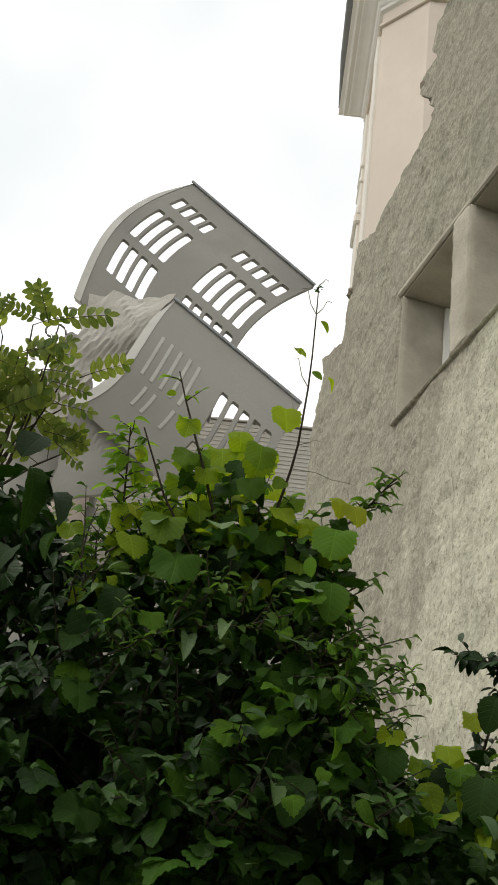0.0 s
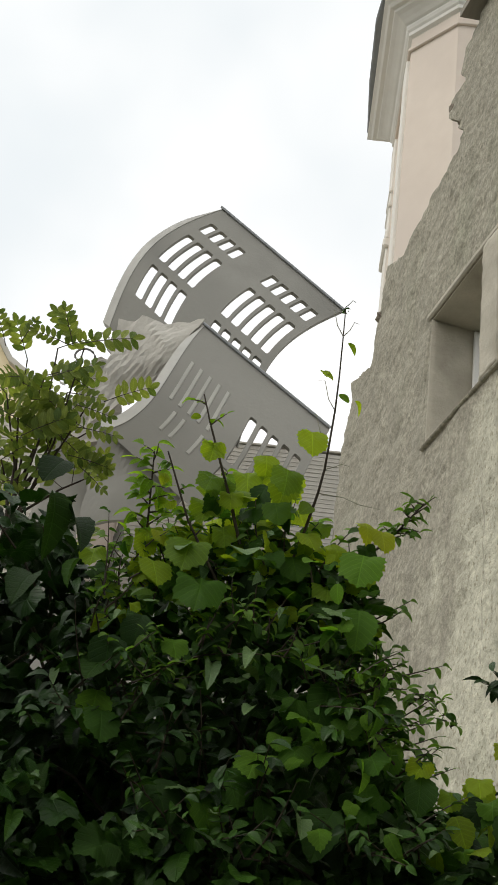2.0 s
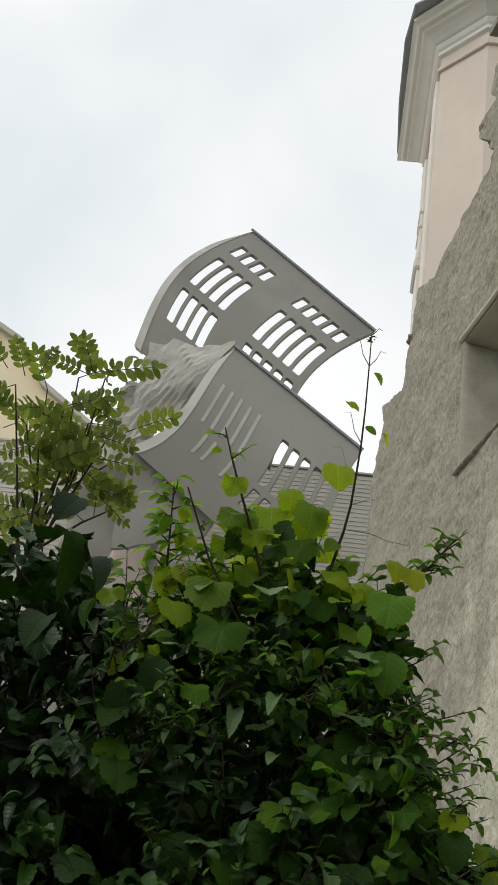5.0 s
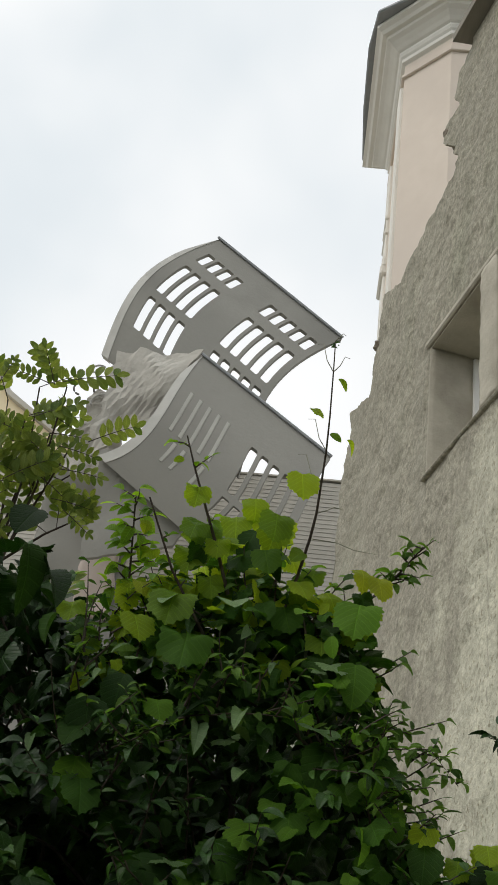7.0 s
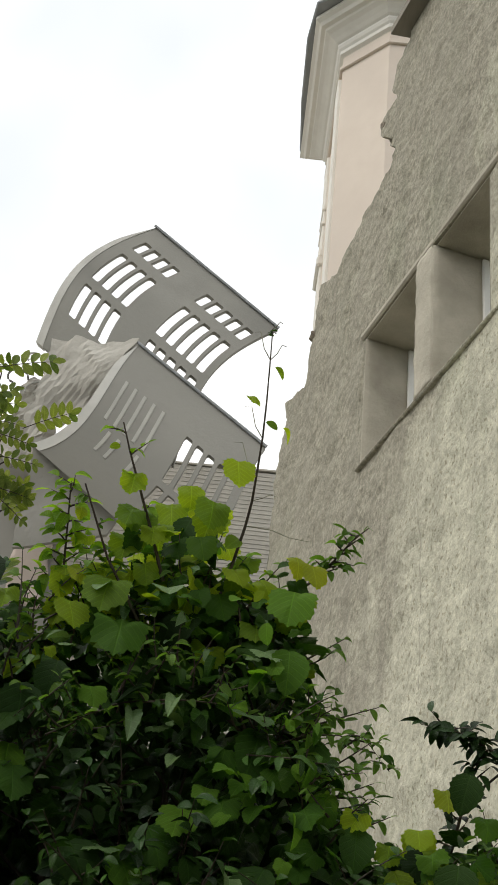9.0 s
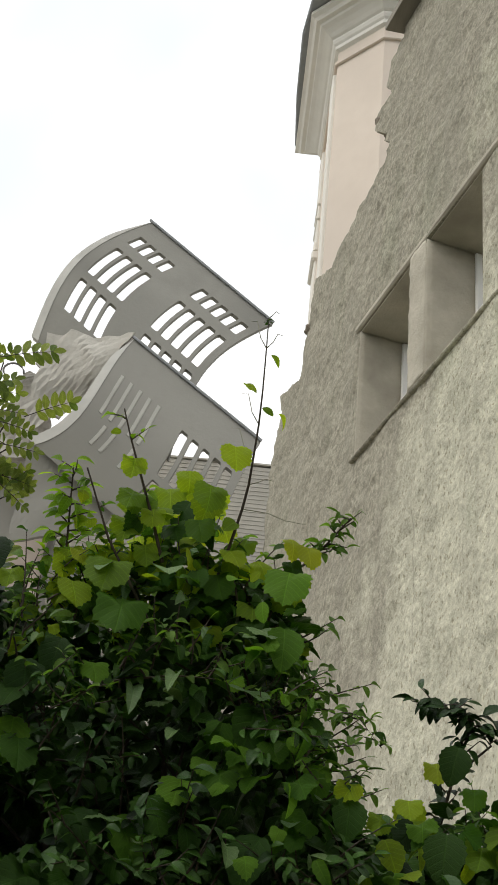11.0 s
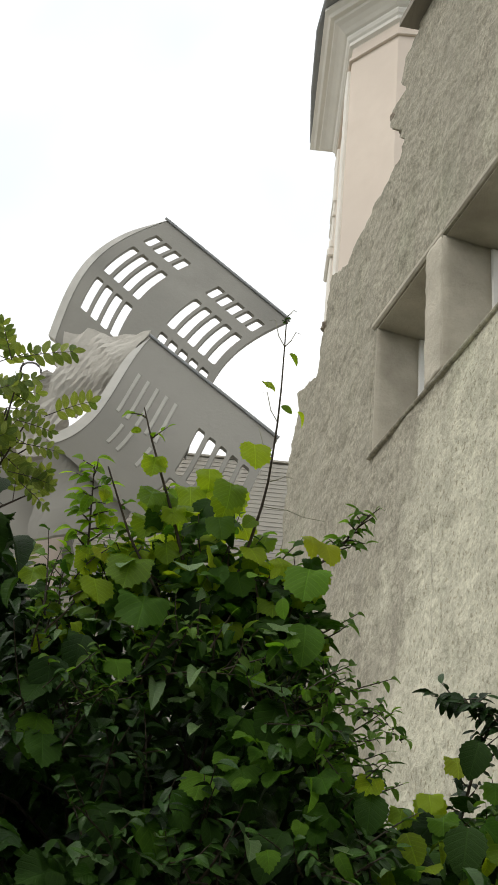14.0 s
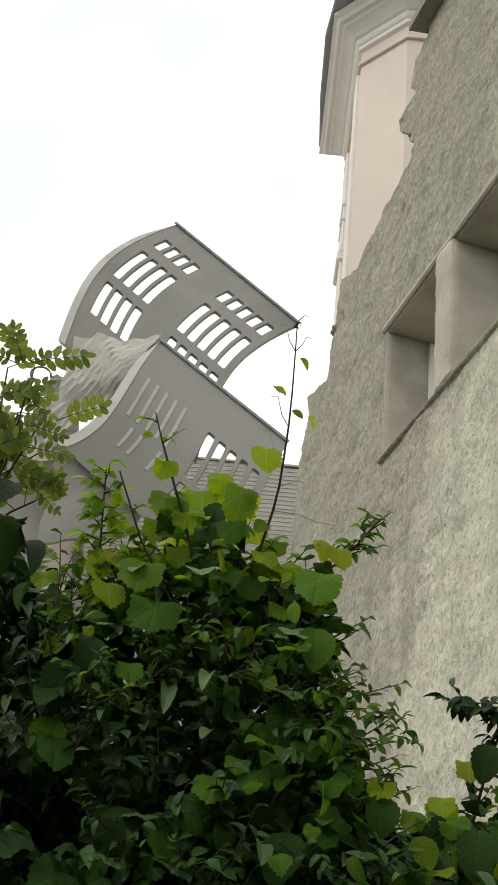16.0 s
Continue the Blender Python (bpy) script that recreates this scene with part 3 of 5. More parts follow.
# ---------------------------------------------------------------- the clad building behind
FAR = 38.0
clad = tagged(empty("clad_building", (-3, 40, 0)), "long building with weathered grey horizontal cladding boards, paled for the dust haze", "building")
part("wall", box((-13.0, FAR + 0.06, 0.0), (6.0, FAR + 6.0, 25.06)), M_GAP, clad)
part("coping", prism([(-13.1, FAR - 0.045, 25.06), (6.1, FAR - 0.045, 25.32), (6.1, FAR - 0.045, 25.38), (-13.1, FAR - 0.045, 25.12)], (0, 6.2, 0)), M_SIDING, clad)
BOARD = mesh_of("board", [(-4.74, 0.0, 0.0), (4.74, 0.0, 0.0), (4.74, 0.016, 0.156), (-4.74, 0.016, 0.156), (-4.74, 0.018, 0.0), (4.74, 0.018, 0.0)],
                [(0, 1, 2, 3), (0, 4, 5, 1), (0, 3, 4), (1, 5, 2)], M_SIDING)
for row in range(70):
    for side in (0, 1):
        b = new("board", BOARD)
        b.parent = clad
        b.matrix_parent_inverse = Matrix.Translation(-parent_base(clad))
        b.location = (-8.25 + side * 9.5, FAR - 0.005, 25.02 - 0.165 * row)


# ---------------------------------------------------------------- the house being torn down
wreck = tagged(empty("wrecked_building", (-3.5, 34, 0)), "grey building under demolition with bent hanging facade sheets", "building")


def sheet(curve, run, holes, thick, nu=90, nv=72):
    """A bent facade sheet: a curve swept along run, with rounded openings cut out, and its thickness.
    holes: (u0, u1, v0, v1) shares of the sheet."""
    us, vs = {0.0, 1.0}, {0.0, 1.0}
    for u0, u1, v0, v1 in holes:
        ru, rv = (u1 - u0) * 0.18, (v1 - v0) * 0.07
        us |= {u0, u0 + ru, u1 - ru, u1}
        vs |= {v0, v0 + rv, v1 - rv, v1}
    us |= {k / 24 for k in range(25)}
    vs |= {k / 30 for k in range(31)}

    def thin(values):
        values = sorted(values)
        kept = [values[0]]
        for v in values[1:]:
            if v - kept[-1] > 1e-5:
                kept.append(v)
        return kept

    us, vs = thin(us), thin(vs)
    run = Vector(run)

    def at(u, v, off):
        e = 1e-3
        tangent = (curve(min(1, v + e)) - curve(max(0, v - e))).normalized()
        normal = run.cross(tangent).normalized()
        if normal.y > 0:
            normal = -normal
        return curve(v) + u * run - normal * off

    verts, ids, faces = [], {}, []

    def vid(i, j, k):
        if (i, j, k) not in ids:
            ids[(i, j, k)] = len(verts)
            verts.append(at(us[i], vs[j], k * thick))
        return ids[(i, j, k)]

    solid = {}
    for i in range(len(us) - 1):
        for j in range(len(vs) - 1):
            u, v = (us[i] + us[i + 1]) / 2, (vs[j] + vs[j + 1]) / 2
            solid[(i, j)] = not any(u0 < u < u1 and v0 < v < v1 for u0, u1, v0, v1 in holes)
    for (i, j), full in solid.items():
        if not full:
            continue
        faces.append((vid(i, j, 0), vid(i + 1, j, 0), vid(i + 1, j + 1, 0), vid(i, j + 1, 0)))
        faces.append((vid(i, j, 1), vid(i, j + 1, 1), vid(i + 1, j + 1, 1), vid(i + 1, j, 1)))
        for di, dj, a, b in ((-1, 0, (i, j), (i, j + 1)), (1, 0, (i + 1, j + 1), (i + 1, j)), (0, -1, (i + 1, j), (i, j)), (0, 1, (i, j + 1), (i + 1, j + 1))):
            if not solid.get((i + di, j + dj), False):
                faces.append((vid(*a, 0), vid(*b, 0), vid(*b, 1), vid(*a, 1)))
    # rounded corners: small wedges in each opening
    for u0, u1, v0, v1 in holes:
        ru, rv = (u1 - u0) * 0.18, (v1 - v0) * 0.07
        for uc, vc, su, sv in ((u0, v0, 1, 1), (u1, v0, -1, 1), (u0, v1, 1, -1), (u1, v1, -1, -1)):
            o = len(verts)
            for k in (0, 1):
                for uu, vv in ((uc, vc), (uc + su * ru, vc), (uc + su * ru * 0.3, vc + sv * rv * 0.3), (uc, vc + sv * rv)):
                    verts.append(at(uu, vv, k * thick))
            faces += [(o, o + 1, o + 2, o + 3), (o + 7, o + 6, o + 5, o + 4), (o + 1, o + 5, o + 6, o + 2), (o + 2, o + 6, o + 7, o + 3)]
    bm = bmesh.new()
    made = [bm.verts.new(v) for v in verts]
    for f in faces:
        bm.faces.new([made[i] for i in f])
    bmesh.ops.remove_doubles(bm, verts=bm.verts, dist=2e-3)
    return bm


def bend(p0, p1, p2, p3, v):
    w = 1 - v
    return w ** 3 * p0 + 3 * w * w * v * p1 + 3 * w * v * v * p2 + v ** 3 * p3


def upper(v):
    return bend(U0, U1, U2, U3, v)


def lower(v):
    return bend(L0, L1, L2, L3, v)


U0, U1, U2, U3 = Vector((-4.24, 35.20, 33.26)), Vector((-6.44, 34.20, 30.94)), Vector((-6.65, 33.40, 29.24)), Vector((-7.04, 33.80, 26.46))
L0, L1, L2, L3 = Vector((-3.90, 33.10, 26.40)), Vector((-4.74, 32.30, 24.23)), Vector((-4.60, 32.20, 22.24)), Vector((-6.26, 32.80, 21.91))
U_RUN = (4.70, 0.00, -3.99)
L_RUN = (4.31, 0.00, -3.36)

def window_holes(starts, count, step, width, rows):
    return [(u + k * step, u + k * step + width, v0, v1) for u in starts for k in range(count) for v0, v1 in rows]


U_ROWS = ((0.098, 0.182), (0.243, 0.505), (0.560, 0.785))
U_HOLES = window_holes((0.073,), 4, 0.0785, 0.058, U_ROWS) + window_holes((0.585,), 5, 0.0785, 0.058, U_ROWS)
L_HOLES = window_holes((0.56,), 5, 0.083, 0.056, ((0.262, 0.60), (0.645, 0.80)))
top_sheet = part("upper_facade", sheet(upper, U_RUN, U_HOLES, 0.14), M_CONCRETE, wreck, "bent grey facade sheet with two groups of tall window openings")
low_sheet = part("lower_facade", sheet(lower, L_RUN, L_HOLES, 0.14), M_CONCRETE, wreck, "lower bent grey facade sheet with window openings")
# pale end flanges that follow the bent edges
def flange(curve, run, width, lift, v1=1.0, name="edge_flange"):
    run = Vector(run).normalized()
    verts, faces = [], []
    n = 24
    for k in range(n + 1):
        v = v1 * k / n
        t = (curve(min(1, v + 0.01)) - curve(max(0, v - 0.01))).normalized()
        nrm = run.cross(t).normalized()
        nrm = -nrm if nrm.y > 0 else nrm
        c = curve(v)
        w = width * min(1.0, 0.1 + 5 * k / n) * (0.6 + 0.4 * k / n)
        for a, b in ((0.0, -0.02), (-w, 0.25 * w), (-w, 0.25 * w + 0.3), (0.0, 0.3)):
            verts.append(c + run * a - nrm * (b + lift))
    for k in range(n):
        for j in range(4):
            faces.append((4 * k + j, 4 * k + (j + 1) % 4, 4 * k + 4 + (j + 1) % 4, 4 * k + 4 + j))
    faces += [(3, 2, 1, 0), (4 * n, 4 * n + 1, 4 * n + 2, 4 * n + 3)]
    return part(name, (verts, faces), M_PALE, wreck, "pale dusty return of the bent facade")


flange(upper, U_RUN, 0.36, 0.0)
flange(lower, L_RUN, 0.42, 0.0)
# dark metal capping along the free top edges
for curve, run in ((upper, Vector(U_RUN)), (lower, Vector(L_RUN))):
    e0 = curve(0.0) + Vector((0, -0.05, 0.03))
    part("edge_capping", tube([e0 - 0.01 * run, e0 + 0.5 * run, e0 + 1.005 * run], [0.05, 0.05, 0.05], 6), M_ZINC, wreck, "dark metal capping along the sheet edge")
# window frames of the lower sheet, pushed flat against the wall behind: raised pale bars with sunk panes between
rl = Vector(L_RUN)
for k in range(5):
    u = 0.075 + 0.072 * k
    for v0, v1 in ((0.24, 0.53), (0.58, 0.74)):
        if v0 > 0.5 and k in (0, 3):
            continue
        steps = [v0 + (v1 - v0) * j / 5 for j in range(6)]
        strip_v, strip_f = [], []
        for j, v in enumerate(steps):
            out_by = 0.03
            for du, dy in ((0.0, 0.0), (0.0, -out_by), (0.020, -out_by), (0.024, 0.0)):
                strip_v.append(lower(v) + rl * (u + du) + Vector((0, dy, 0)))
        for j in range(5):
            for i in range(4):
                strip_f.append((4 * j + i, 4 * j + (i + 1) % 4, 4 * j + 4 + (i + 1) % 4, 4 * j + 4 + i))
        strip_f += [(3, 2, 1, 0), (20, 21, 22, 23)]
        part("crushed_frame", (strip_v, strip_f), M_BAR, wreck, "crushed pale window bar")


def crumpled(corners, nu, nv, size, seed, thick=0.25):
    """A torn patch of wall between four corners, creased and ragged."""
    a, b, c, d = (Vector(p) for p in corners)
    verts, faces = [], []
    for layer in (0, 1):
        for i in range(nu + 1):
            for j in range(nv + 1):
                u, v = i / nu, j / nv
                p = (1 - u) * (1 - v) * a + u * (1 - v) * b + u * v * c + (1 - u) * v * d
                q = Vector((p.x, p.z, seed))
                edge = 1.0 if min(u, v, 1 - u, 1 - v) == 0 else 0.25
                p = p + Vector((edge * size * 0.7 * noise.noise(q * 2.1), size * (noise.noise(q * 0.8) + 0.7 * abs(noise.noise(Vector((p.x * 1.5 + p.z * 0.7, p.z * 0.5, seed)))) + 0.10 * noise.noise(q * 3.1)), edge * size * 0.7 * noise.noise(q * 2.7 + Vector((5, 1, 2)))))
                verts.append(p + Vector((0, thick * layer, 0)))
    n = (nu + 1) * (nv + 1)
    idx = lambda i, j, k: k * n + i * (nv + 1) + j
    for i in range(nu):
        for j in range(nv):
            faces.append((idx(i, j, 0), idx(i + 1, j, 0), idx(i + 1, j + 1, 0), idx(i, j + 1, 0)))
            faces.append((idx(i, j, 1), idx(i, j + 1, 1), idx(i + 1, j + 1, 1), idx(i + 1, j, 1)))
    for i in range(nu):
        faces.append((idx(i + 1, 0, 0), idx(i, 0, 0), idx(i, 0, 1), idx(i + 1, 0, 1)))
        faces.append((idx(i, nv, 0), idx(i + 1, nv, 0), idx(i + 1, nv, 1), idx(i, nv, 1)))
    for j in range(nv):
        faces.append((idx(0, j, 0), idx(0, j + 1, 0), idx(0, j + 1, 1), idx(0, j, 1)))
        faces.append((idx(nu, j + 1, 0), idx(nu, j, 0), idx(nu, j, 1), idx(nu, j + 1, 1)))
    return verts, faces


part("torn_wall", crumpled([(-6.98, 33.45, 22.4), (-4.78, 33.1, 24.3), (-4.07, 33.1, 26.6), (-6.62, 33.3, 26.5)], 15, 13, 0.38, 3.0, 0.12), M_TORN, wreck, "torn pinkish-grey wall piece, creased and ragged")
part("torn_wall", crumpled([(-8.2, 34.4, 22.6), (-6.4, 34.4, 22.4), (-6.1, 34.4, 25.9), (-7.2, 34.4, 25.7)], 13, 18, 0.5, 9.0), M_TORN, wreck)
# hanging sheet end, enlarged to stand in for the dust cloud below it
part("hanging_wall", crumpled([(-6.6, 33.5, 19.0), (-3.9, 33.2, 19.6), (-2.6, 32.75, 22.6), (-6.5, 33.0, 22.5)], 24, 16, 0.09, 5.0, 0.14), M_CONCRETE, wreck, "loose grey wall piece hanging below the bent sheet, also standing in for dust")
# what still stands of the walls below
part("standing_wall", crumpled([(-8.9, 35.6, 0.0), (-5.7, 35.6, 0.0), (-5.6, 35.6, 23.0), (-8.5, 35.6, 24.0)], 12, 60, 0.22, 14.0, 0.5), M_CONCRETE, wreck, "standing grey wall below the bent sheets", smooth=True)
part("red_wall", crumpled([(-6.9, 35.2, 18.0), (-5.75, 35.2, 18.0), (-5.8, 35.2, 23.2), (-6.8, 35.2, 23.3)], 10, 24, 0.15, 21.0, 0.2), M_BRICKRED, wreck, "dusty reddish wall patch", smooth=True)
for x, z in ((-6.30, 22.1), (-6.75, 20.6)):
    part("slit_window", box((x - 0.09, 35.0, z), (x + 0.09, 35.3, z + 0.75), 0.02), M_PALE, wreck, "pale narrow window slit")

# bent bars that stick out of the torn wall
for k, (x, z, r0, turn_by) in enumerate(((-7.7, 25.5, 0.32, 4.4), (-7.3, 26.3, 0.22, 3.6), (-6.9, 25.0, 0.4, 2.6), (-8.0, 24.5, 0.26, 3.2))):
    pts = [Vector((x + r0 * math.cos(a) * (1 + 0.1 * k), 34.35 - 0.05 * a, z + r0 * math.sin(a))) for a in np.linspace(0.4 * k, 0.4 * k + turn_by, 12)]
    part("bent_bar", tube(pts, [0.035] * 12, 6), M_ROOF if k == 0 else M_PALE, wreck, "curled bent metal bar")

# ---------------------------------------------------------------- cream house far behind
cream = tagged(empty("cream_house", (-13, 47, 0)), "cream-rendered house with a pitched roof behind the trees", "house")
part("wall", prism([(-22.0, 44.0, 0), (-9.6, 44.0, 0), (-9.6, 44.0, 29.0), (-12.9, 44.0, 31.5), (-14.3, 44.0, 33.6), (-19.5, 44.0, 36.9), (-22.0, 44.0, 35.4)], (0, 6, 0)), M_CREAM, cream)
part("roof", prism([(-9.35, 43.7, 28.9), (-9.35, 43.7, 29.1), (-12.8, 43.7, 31.7), (-14.2, 43.7, 33.8), (-19.5, 43.7, 37.1), (-19.5, 43.7, 36.9), (-14.3, 43.7, 33.6), (-12.9, 43.7, 31.5)], (0, 6.6, 0)), M_SIDING, cream, "pale grey roof edge")


# ---------------------------------------------------------------- leaves
def lobed_leaf(cup=0.2, wave=0.04, seed=0):
    """A vine leaf of width 1: five coarsely toothed lobes about the leaf's heart, stalk at the origin, tip at +y."""
    g = random.Random(seed)
    outline = []
    count = 38
    for k in range(count + 1):
        a = -158 + 316 * k / count
        lobe = 0.50 + 0.13 * math.cos(radians(a)) ** 8 * (abs(a) < 90) + 0.09 * math.exp(-((abs(a) - 55) / 15) ** 2) + 0.05 * math.exp(-((abs(a) - 108) / 16) ** 2) - 0.10 * max(0, (abs(a) - 130) / 28)
        tooth = (0.026 if k % 2 else -0.026) + g.uniform(-0.012, 0.012)
        outline.append((radians(a), lobe + tooth))

    def lift(x, y, w):
        r = math.hypot(x, y - 0.32)
        return 0.16 * abs(x) ** 0.6 * (1 - 0.5 * r) - cup * (y - 0.3) ** 2 - 0.35 * cup * x * x + wave * math.sin(3 * w + seed) * r * 2

    verts = [(0, 0.0, 0.0), (0, 0.32, 0.0)]
    for share in (0.5, 1.0):
        for w, r in outline:
            rr = r * share if share == 1.0 else 0.27
            x, y = rr * math.sin(w), rr * math.cos(w) + 0.32
            verts.append((x, y, lift(x, y, w)))
    n = count + 1
    faces = [(1, 2 + k + 1, 2 + k) for k in range(0, n - 1)]
    faces += [(2 + k, 2 + k + 1, 2 + n + k + 1, 2 + n + k) for k in range(n - 1)]
    faces += [(0, 1, 2), (0, 2, 2 + n), (0, 2 + n - 1, 1), (0, 1 + 2 * n, 1 + n)]
    return verts, faces


def oval_leaf(width=0.31, n=10, fold=0.55, curl=0.5):
    """A toothed oval leaf of length 1 along +y with a folded midrib and a drooping tip."""
    verts, faces = [], []
    for k in range(n + 1):
        f = k / n
        w = width * math.sin(math.pi * min(1, f * 0.92 + 0.04)) ** 0.75 * (1.06 if k % 2 else 0.96)
        if k == n:
            w = 0.01
        z = -curl * f * f
        verts += [(-w, f, z + fold * w), (0, f, z), (w, f, z + fold * w * 1.1)]
    for k in range(n):
        a = 3 * k
        faces += [(a, a + 1, a + 4, a + 3), (a + 1, a + 2, a + 5, a + 4)]
    return verts, faces


LOBED, OVAL, NARROW = lobed_leaf(), oval_leaf(), oval_leaf(0.21, 4, 0.2, 0.25)
VINES = [lobed_leaf(c, w, k) for k, (c, w) in enumerate(((0.15, 0.03), (0.45, 0.05), (0.7, 0.09), (0.3, 0.12), (1.0, 0.06)))]
ROWAN_LEAF = oval_leaf(0.27, 6, 0.25, 0.25)
BROAD = oval_leaf(0.43, 14, 0.34, 0.45)
OVALS = [OVAL, oval_leaf(0.27, 10, 0.9, 0.8), oval_leaf(0.36, 12, 0.25, 0.3), oval_leaf(0.24, 10, 1.2, 0.35)]


def turned(normal, tip):
    """A turn that brings +z to normal and +y as near to tip as it can."""
    n = Vector(normal).normalized()
    t = Vector(tip) - n * Vector(tip).dot(n)
    t = t.normalized() if t.length > 1e-4 else n.orthogonal().normalized()
    x = t.cross(n)
    return Matrix((x, t, n)).transposed().to_4x4()


def many(items):
    """items: (shape, matrix) -> one (verts, faces)."""
    verts, faces, flat, o = [], [], [], 0
    for (v, f), m in items:
        flat += [(q[0], q[1]) for q in v]
        a = np.array(v) @ np.array(m.to_3x3()).T + np.array(m.translation)
        verts.append(a)
        faces += [tuple(i + o for i in q) for q in f]
        o += len(v)
    return np.concatenate(verts).tolist(), faces, flat


MESHES = {}


def single(name, shape, mat, place, size, normal, tip, parent):
    """A leaf of its own under a plant, in one of the shapes of its kind."""
    if shape is LOBED:
        shape = VINES[int(abs(place[0] * 977 + place[2] * 613)) % len(VINES)]
    elif shape is OVAL:
        shape = OVALS[int(abs(place[0] * 977 + place[2] * 613)) % len(OVALS)]
    key = (id(shape), mat.name)
    if key not in MESHES:
        MESHES[key] = mesh_of(name, shape[0], shape[1], mat, False, [(v[0], v[1]) for v in shape[0]])
    ob = new(name, MESHES[key])
    ob.parent = parent
    ob.matrix_parent_inverse = Matrix.Translation(-parent_base(parent))
    ob.matrix_basis = Matrix.Translation(place) @ turned(normal, tip) @ Matrix.Diagonal((size, size, size, 1))
    return ob


rnd = random.Random(21)


def jitter(v, by):
    return Vector(v) + Vector((rnd.uniform(-by, by), rnd.uniform(-by, by), rnd.uniform(-by, by)))


SPRIG = [(-0.04, 3.52, 3.38), (-0.012, 3.48, 3.475), (0.013, 3.42, 3.567), (0.025, 3.37, 3.625), (0.03, 3.31, 3.678), (0.036, 3.24, 3.759), (0.037, 3.17, 3.834), (0.035, 3.1, 3.939), (0.033, 3.07, 4.029)]
SHOOT_A = [(-0.209, 3.5, 3.4), (-0.257, 3.43, 3.52), (-0.302, 3.37, 3.62), (-0.343, 3.31, 3.71), (-0.371, 3.26, 3.78)]
SHOOT_B = [(-0.215, 3.54, 3.2), (-0.286, 3.49, 3.3), (-0.372, 3.42, 3.42), (-0.456, 3.31, 3.59)]
SHOOT_C = [(-0.513, 3.6, 3.25), (-0.503, 3.52, 3.41), (-0.506, 3.46, 3.52), (-0.509, 3.39, 3.64)]
ROSE_TWIG = [(0.12, 3.61, 3.41), (0.221, 3.57, 3.48), (0.286, 3.53, 3.54), (0.349, 3.48, 3.61)]
LOW_TWIG = [(0.378, 4.03, 3.14), (0.444, 4, 3.19), (0.54, 4.03, 3.09)]
CORNER_TWIG = [(0.651, 3.93, 2.68), (0.694, 3.9, 2.77), (0.735, 3.83, 2.95), (0.785, 3.76, 3.12)]
YOUNG = [(-0.317, 3.39, 3.54, 0.124), (-0.376, 3.48, 3.37, 0.151), (-0.486, 3.51, 3.28, 0.128), (-0.315, 3.54, 3.25, 0.151), (-0.251, 3.42, 3.51, 0.11), (-0.114, 3.43, 3.49, 0.138), (-0.087, 3.38, 3.58, 0.117), (-0.203, 3.5, 3.35, 0.117), (-0.141, 3.54, 3.28, 0.098), (-0.013, 3.47, 3.42, 0.106), (0.168, 3.49, 3.37, 0.128), (-0.321, 3.34, 3.63, 0.089), (0.073, 3.54, 3.28, 0.106), (-0.407, 3.55, 3.22, 0.106), (-0.061, 3.57, 3.21, 0.106)]
YOUNG_MORE = [(-0.026, 3.31, 3.672, 0.092), (0.002, 3.19, 3.857, 0.056), (0.066, 3.14, 3.935, 0.046), (0.107, 3.23, 3.786, 0.048), (0.056, 3.2, 3.783, 0.045), (-0.361, 3.29, 3.71, 0.039), (0.173, 3.58, 3.18, 0.135), (-0.591, 3.53, 3.21, 0.106), (-0.646, 3.48, 3.29, 0.106), (-0.265, 3.47, 3.41, 0.106), (0.075, 3.48, 3.4, 0.085), (-0.043, 3.51, 3.35, 0.11), (0.576, 3.7, 2.77, 0.106), (0.723, 3.73, 2.56, 0.106), (0.628, 3.7, 2.74, 0.089)]
YOUNG_TOP = [(-0.308, 3.43, 3.56, 0.109), (-0.324, 3.47, 3.49, 0.13), (-0.4, 3.51, 3.4, 0.141), (-0.495, 3.5, 3.39, 0.116), (-0.476, 3.55, 3.3, 0.116), (-0.324, 3.56, 3.31, 0.141), (-0.241, 3.45, 3.53, 0.116), (-0.222, 3.53, 3.39, 0.109), (-0.079, 3.43, 3.58, 0.127), (-0.12, 3.48, 3.5, 0.116), (-0.197, 3.54, 3.37, 0.116), (-0.123, 3.55, 3.37, 0.106), (0.181, 3.61, 3.22, 0.116), (-0.439, 3.46, 3.48, 0.088)]
YOUNG_HIGH = [(-0.266, 3.66, 3.64, 0.123), (-0.307, 3.7, 3.56, 0.127), (-0.095, 3.64, 3.69, 0.134), (-0.221, 3.63, 3.69, 0.099), (-0.166, 3.6, 3.75, 0.085), (-0.414, 3.7, 3.52, 0.106), (-0.044, 3.68, 3.62, 0.116), (-0.322, 3.78, 3.39, 0.116), (0.187, 3.83, 3.31, 0.106)]
YELLOWED = [(0.218, 3.43, 3.44, 0.081), (0.169, 3.42, 3.46, 0.071), (-0.462, 3.36, 3.53, 0.039), (0.646, 3.63, 2.89, 0.078), (-0.462, 3.45, 3.37, 0.064)]
MIDS = [(0.169, 3.4, 3.119, 0.116), (-0.233, 3.44, 2.545, 0.134), (0.029, 3.44, 2.732, 0.099), (-0.018, 3.44, 2.765, 0.073), (0.088, 3.44, 2.764, 0.065), (-0.549, 3.44, 2.798, 0.109), (-0.072, 3.44, 2.69, 0.116), (0.287, 3.44, 2.779, 0.08), (-0.299, 3.4, 3.173, 0.153), (0.171, 3.4, 3.315, 0.138), (-0.357, 3.4, 2.991, 0.084)]
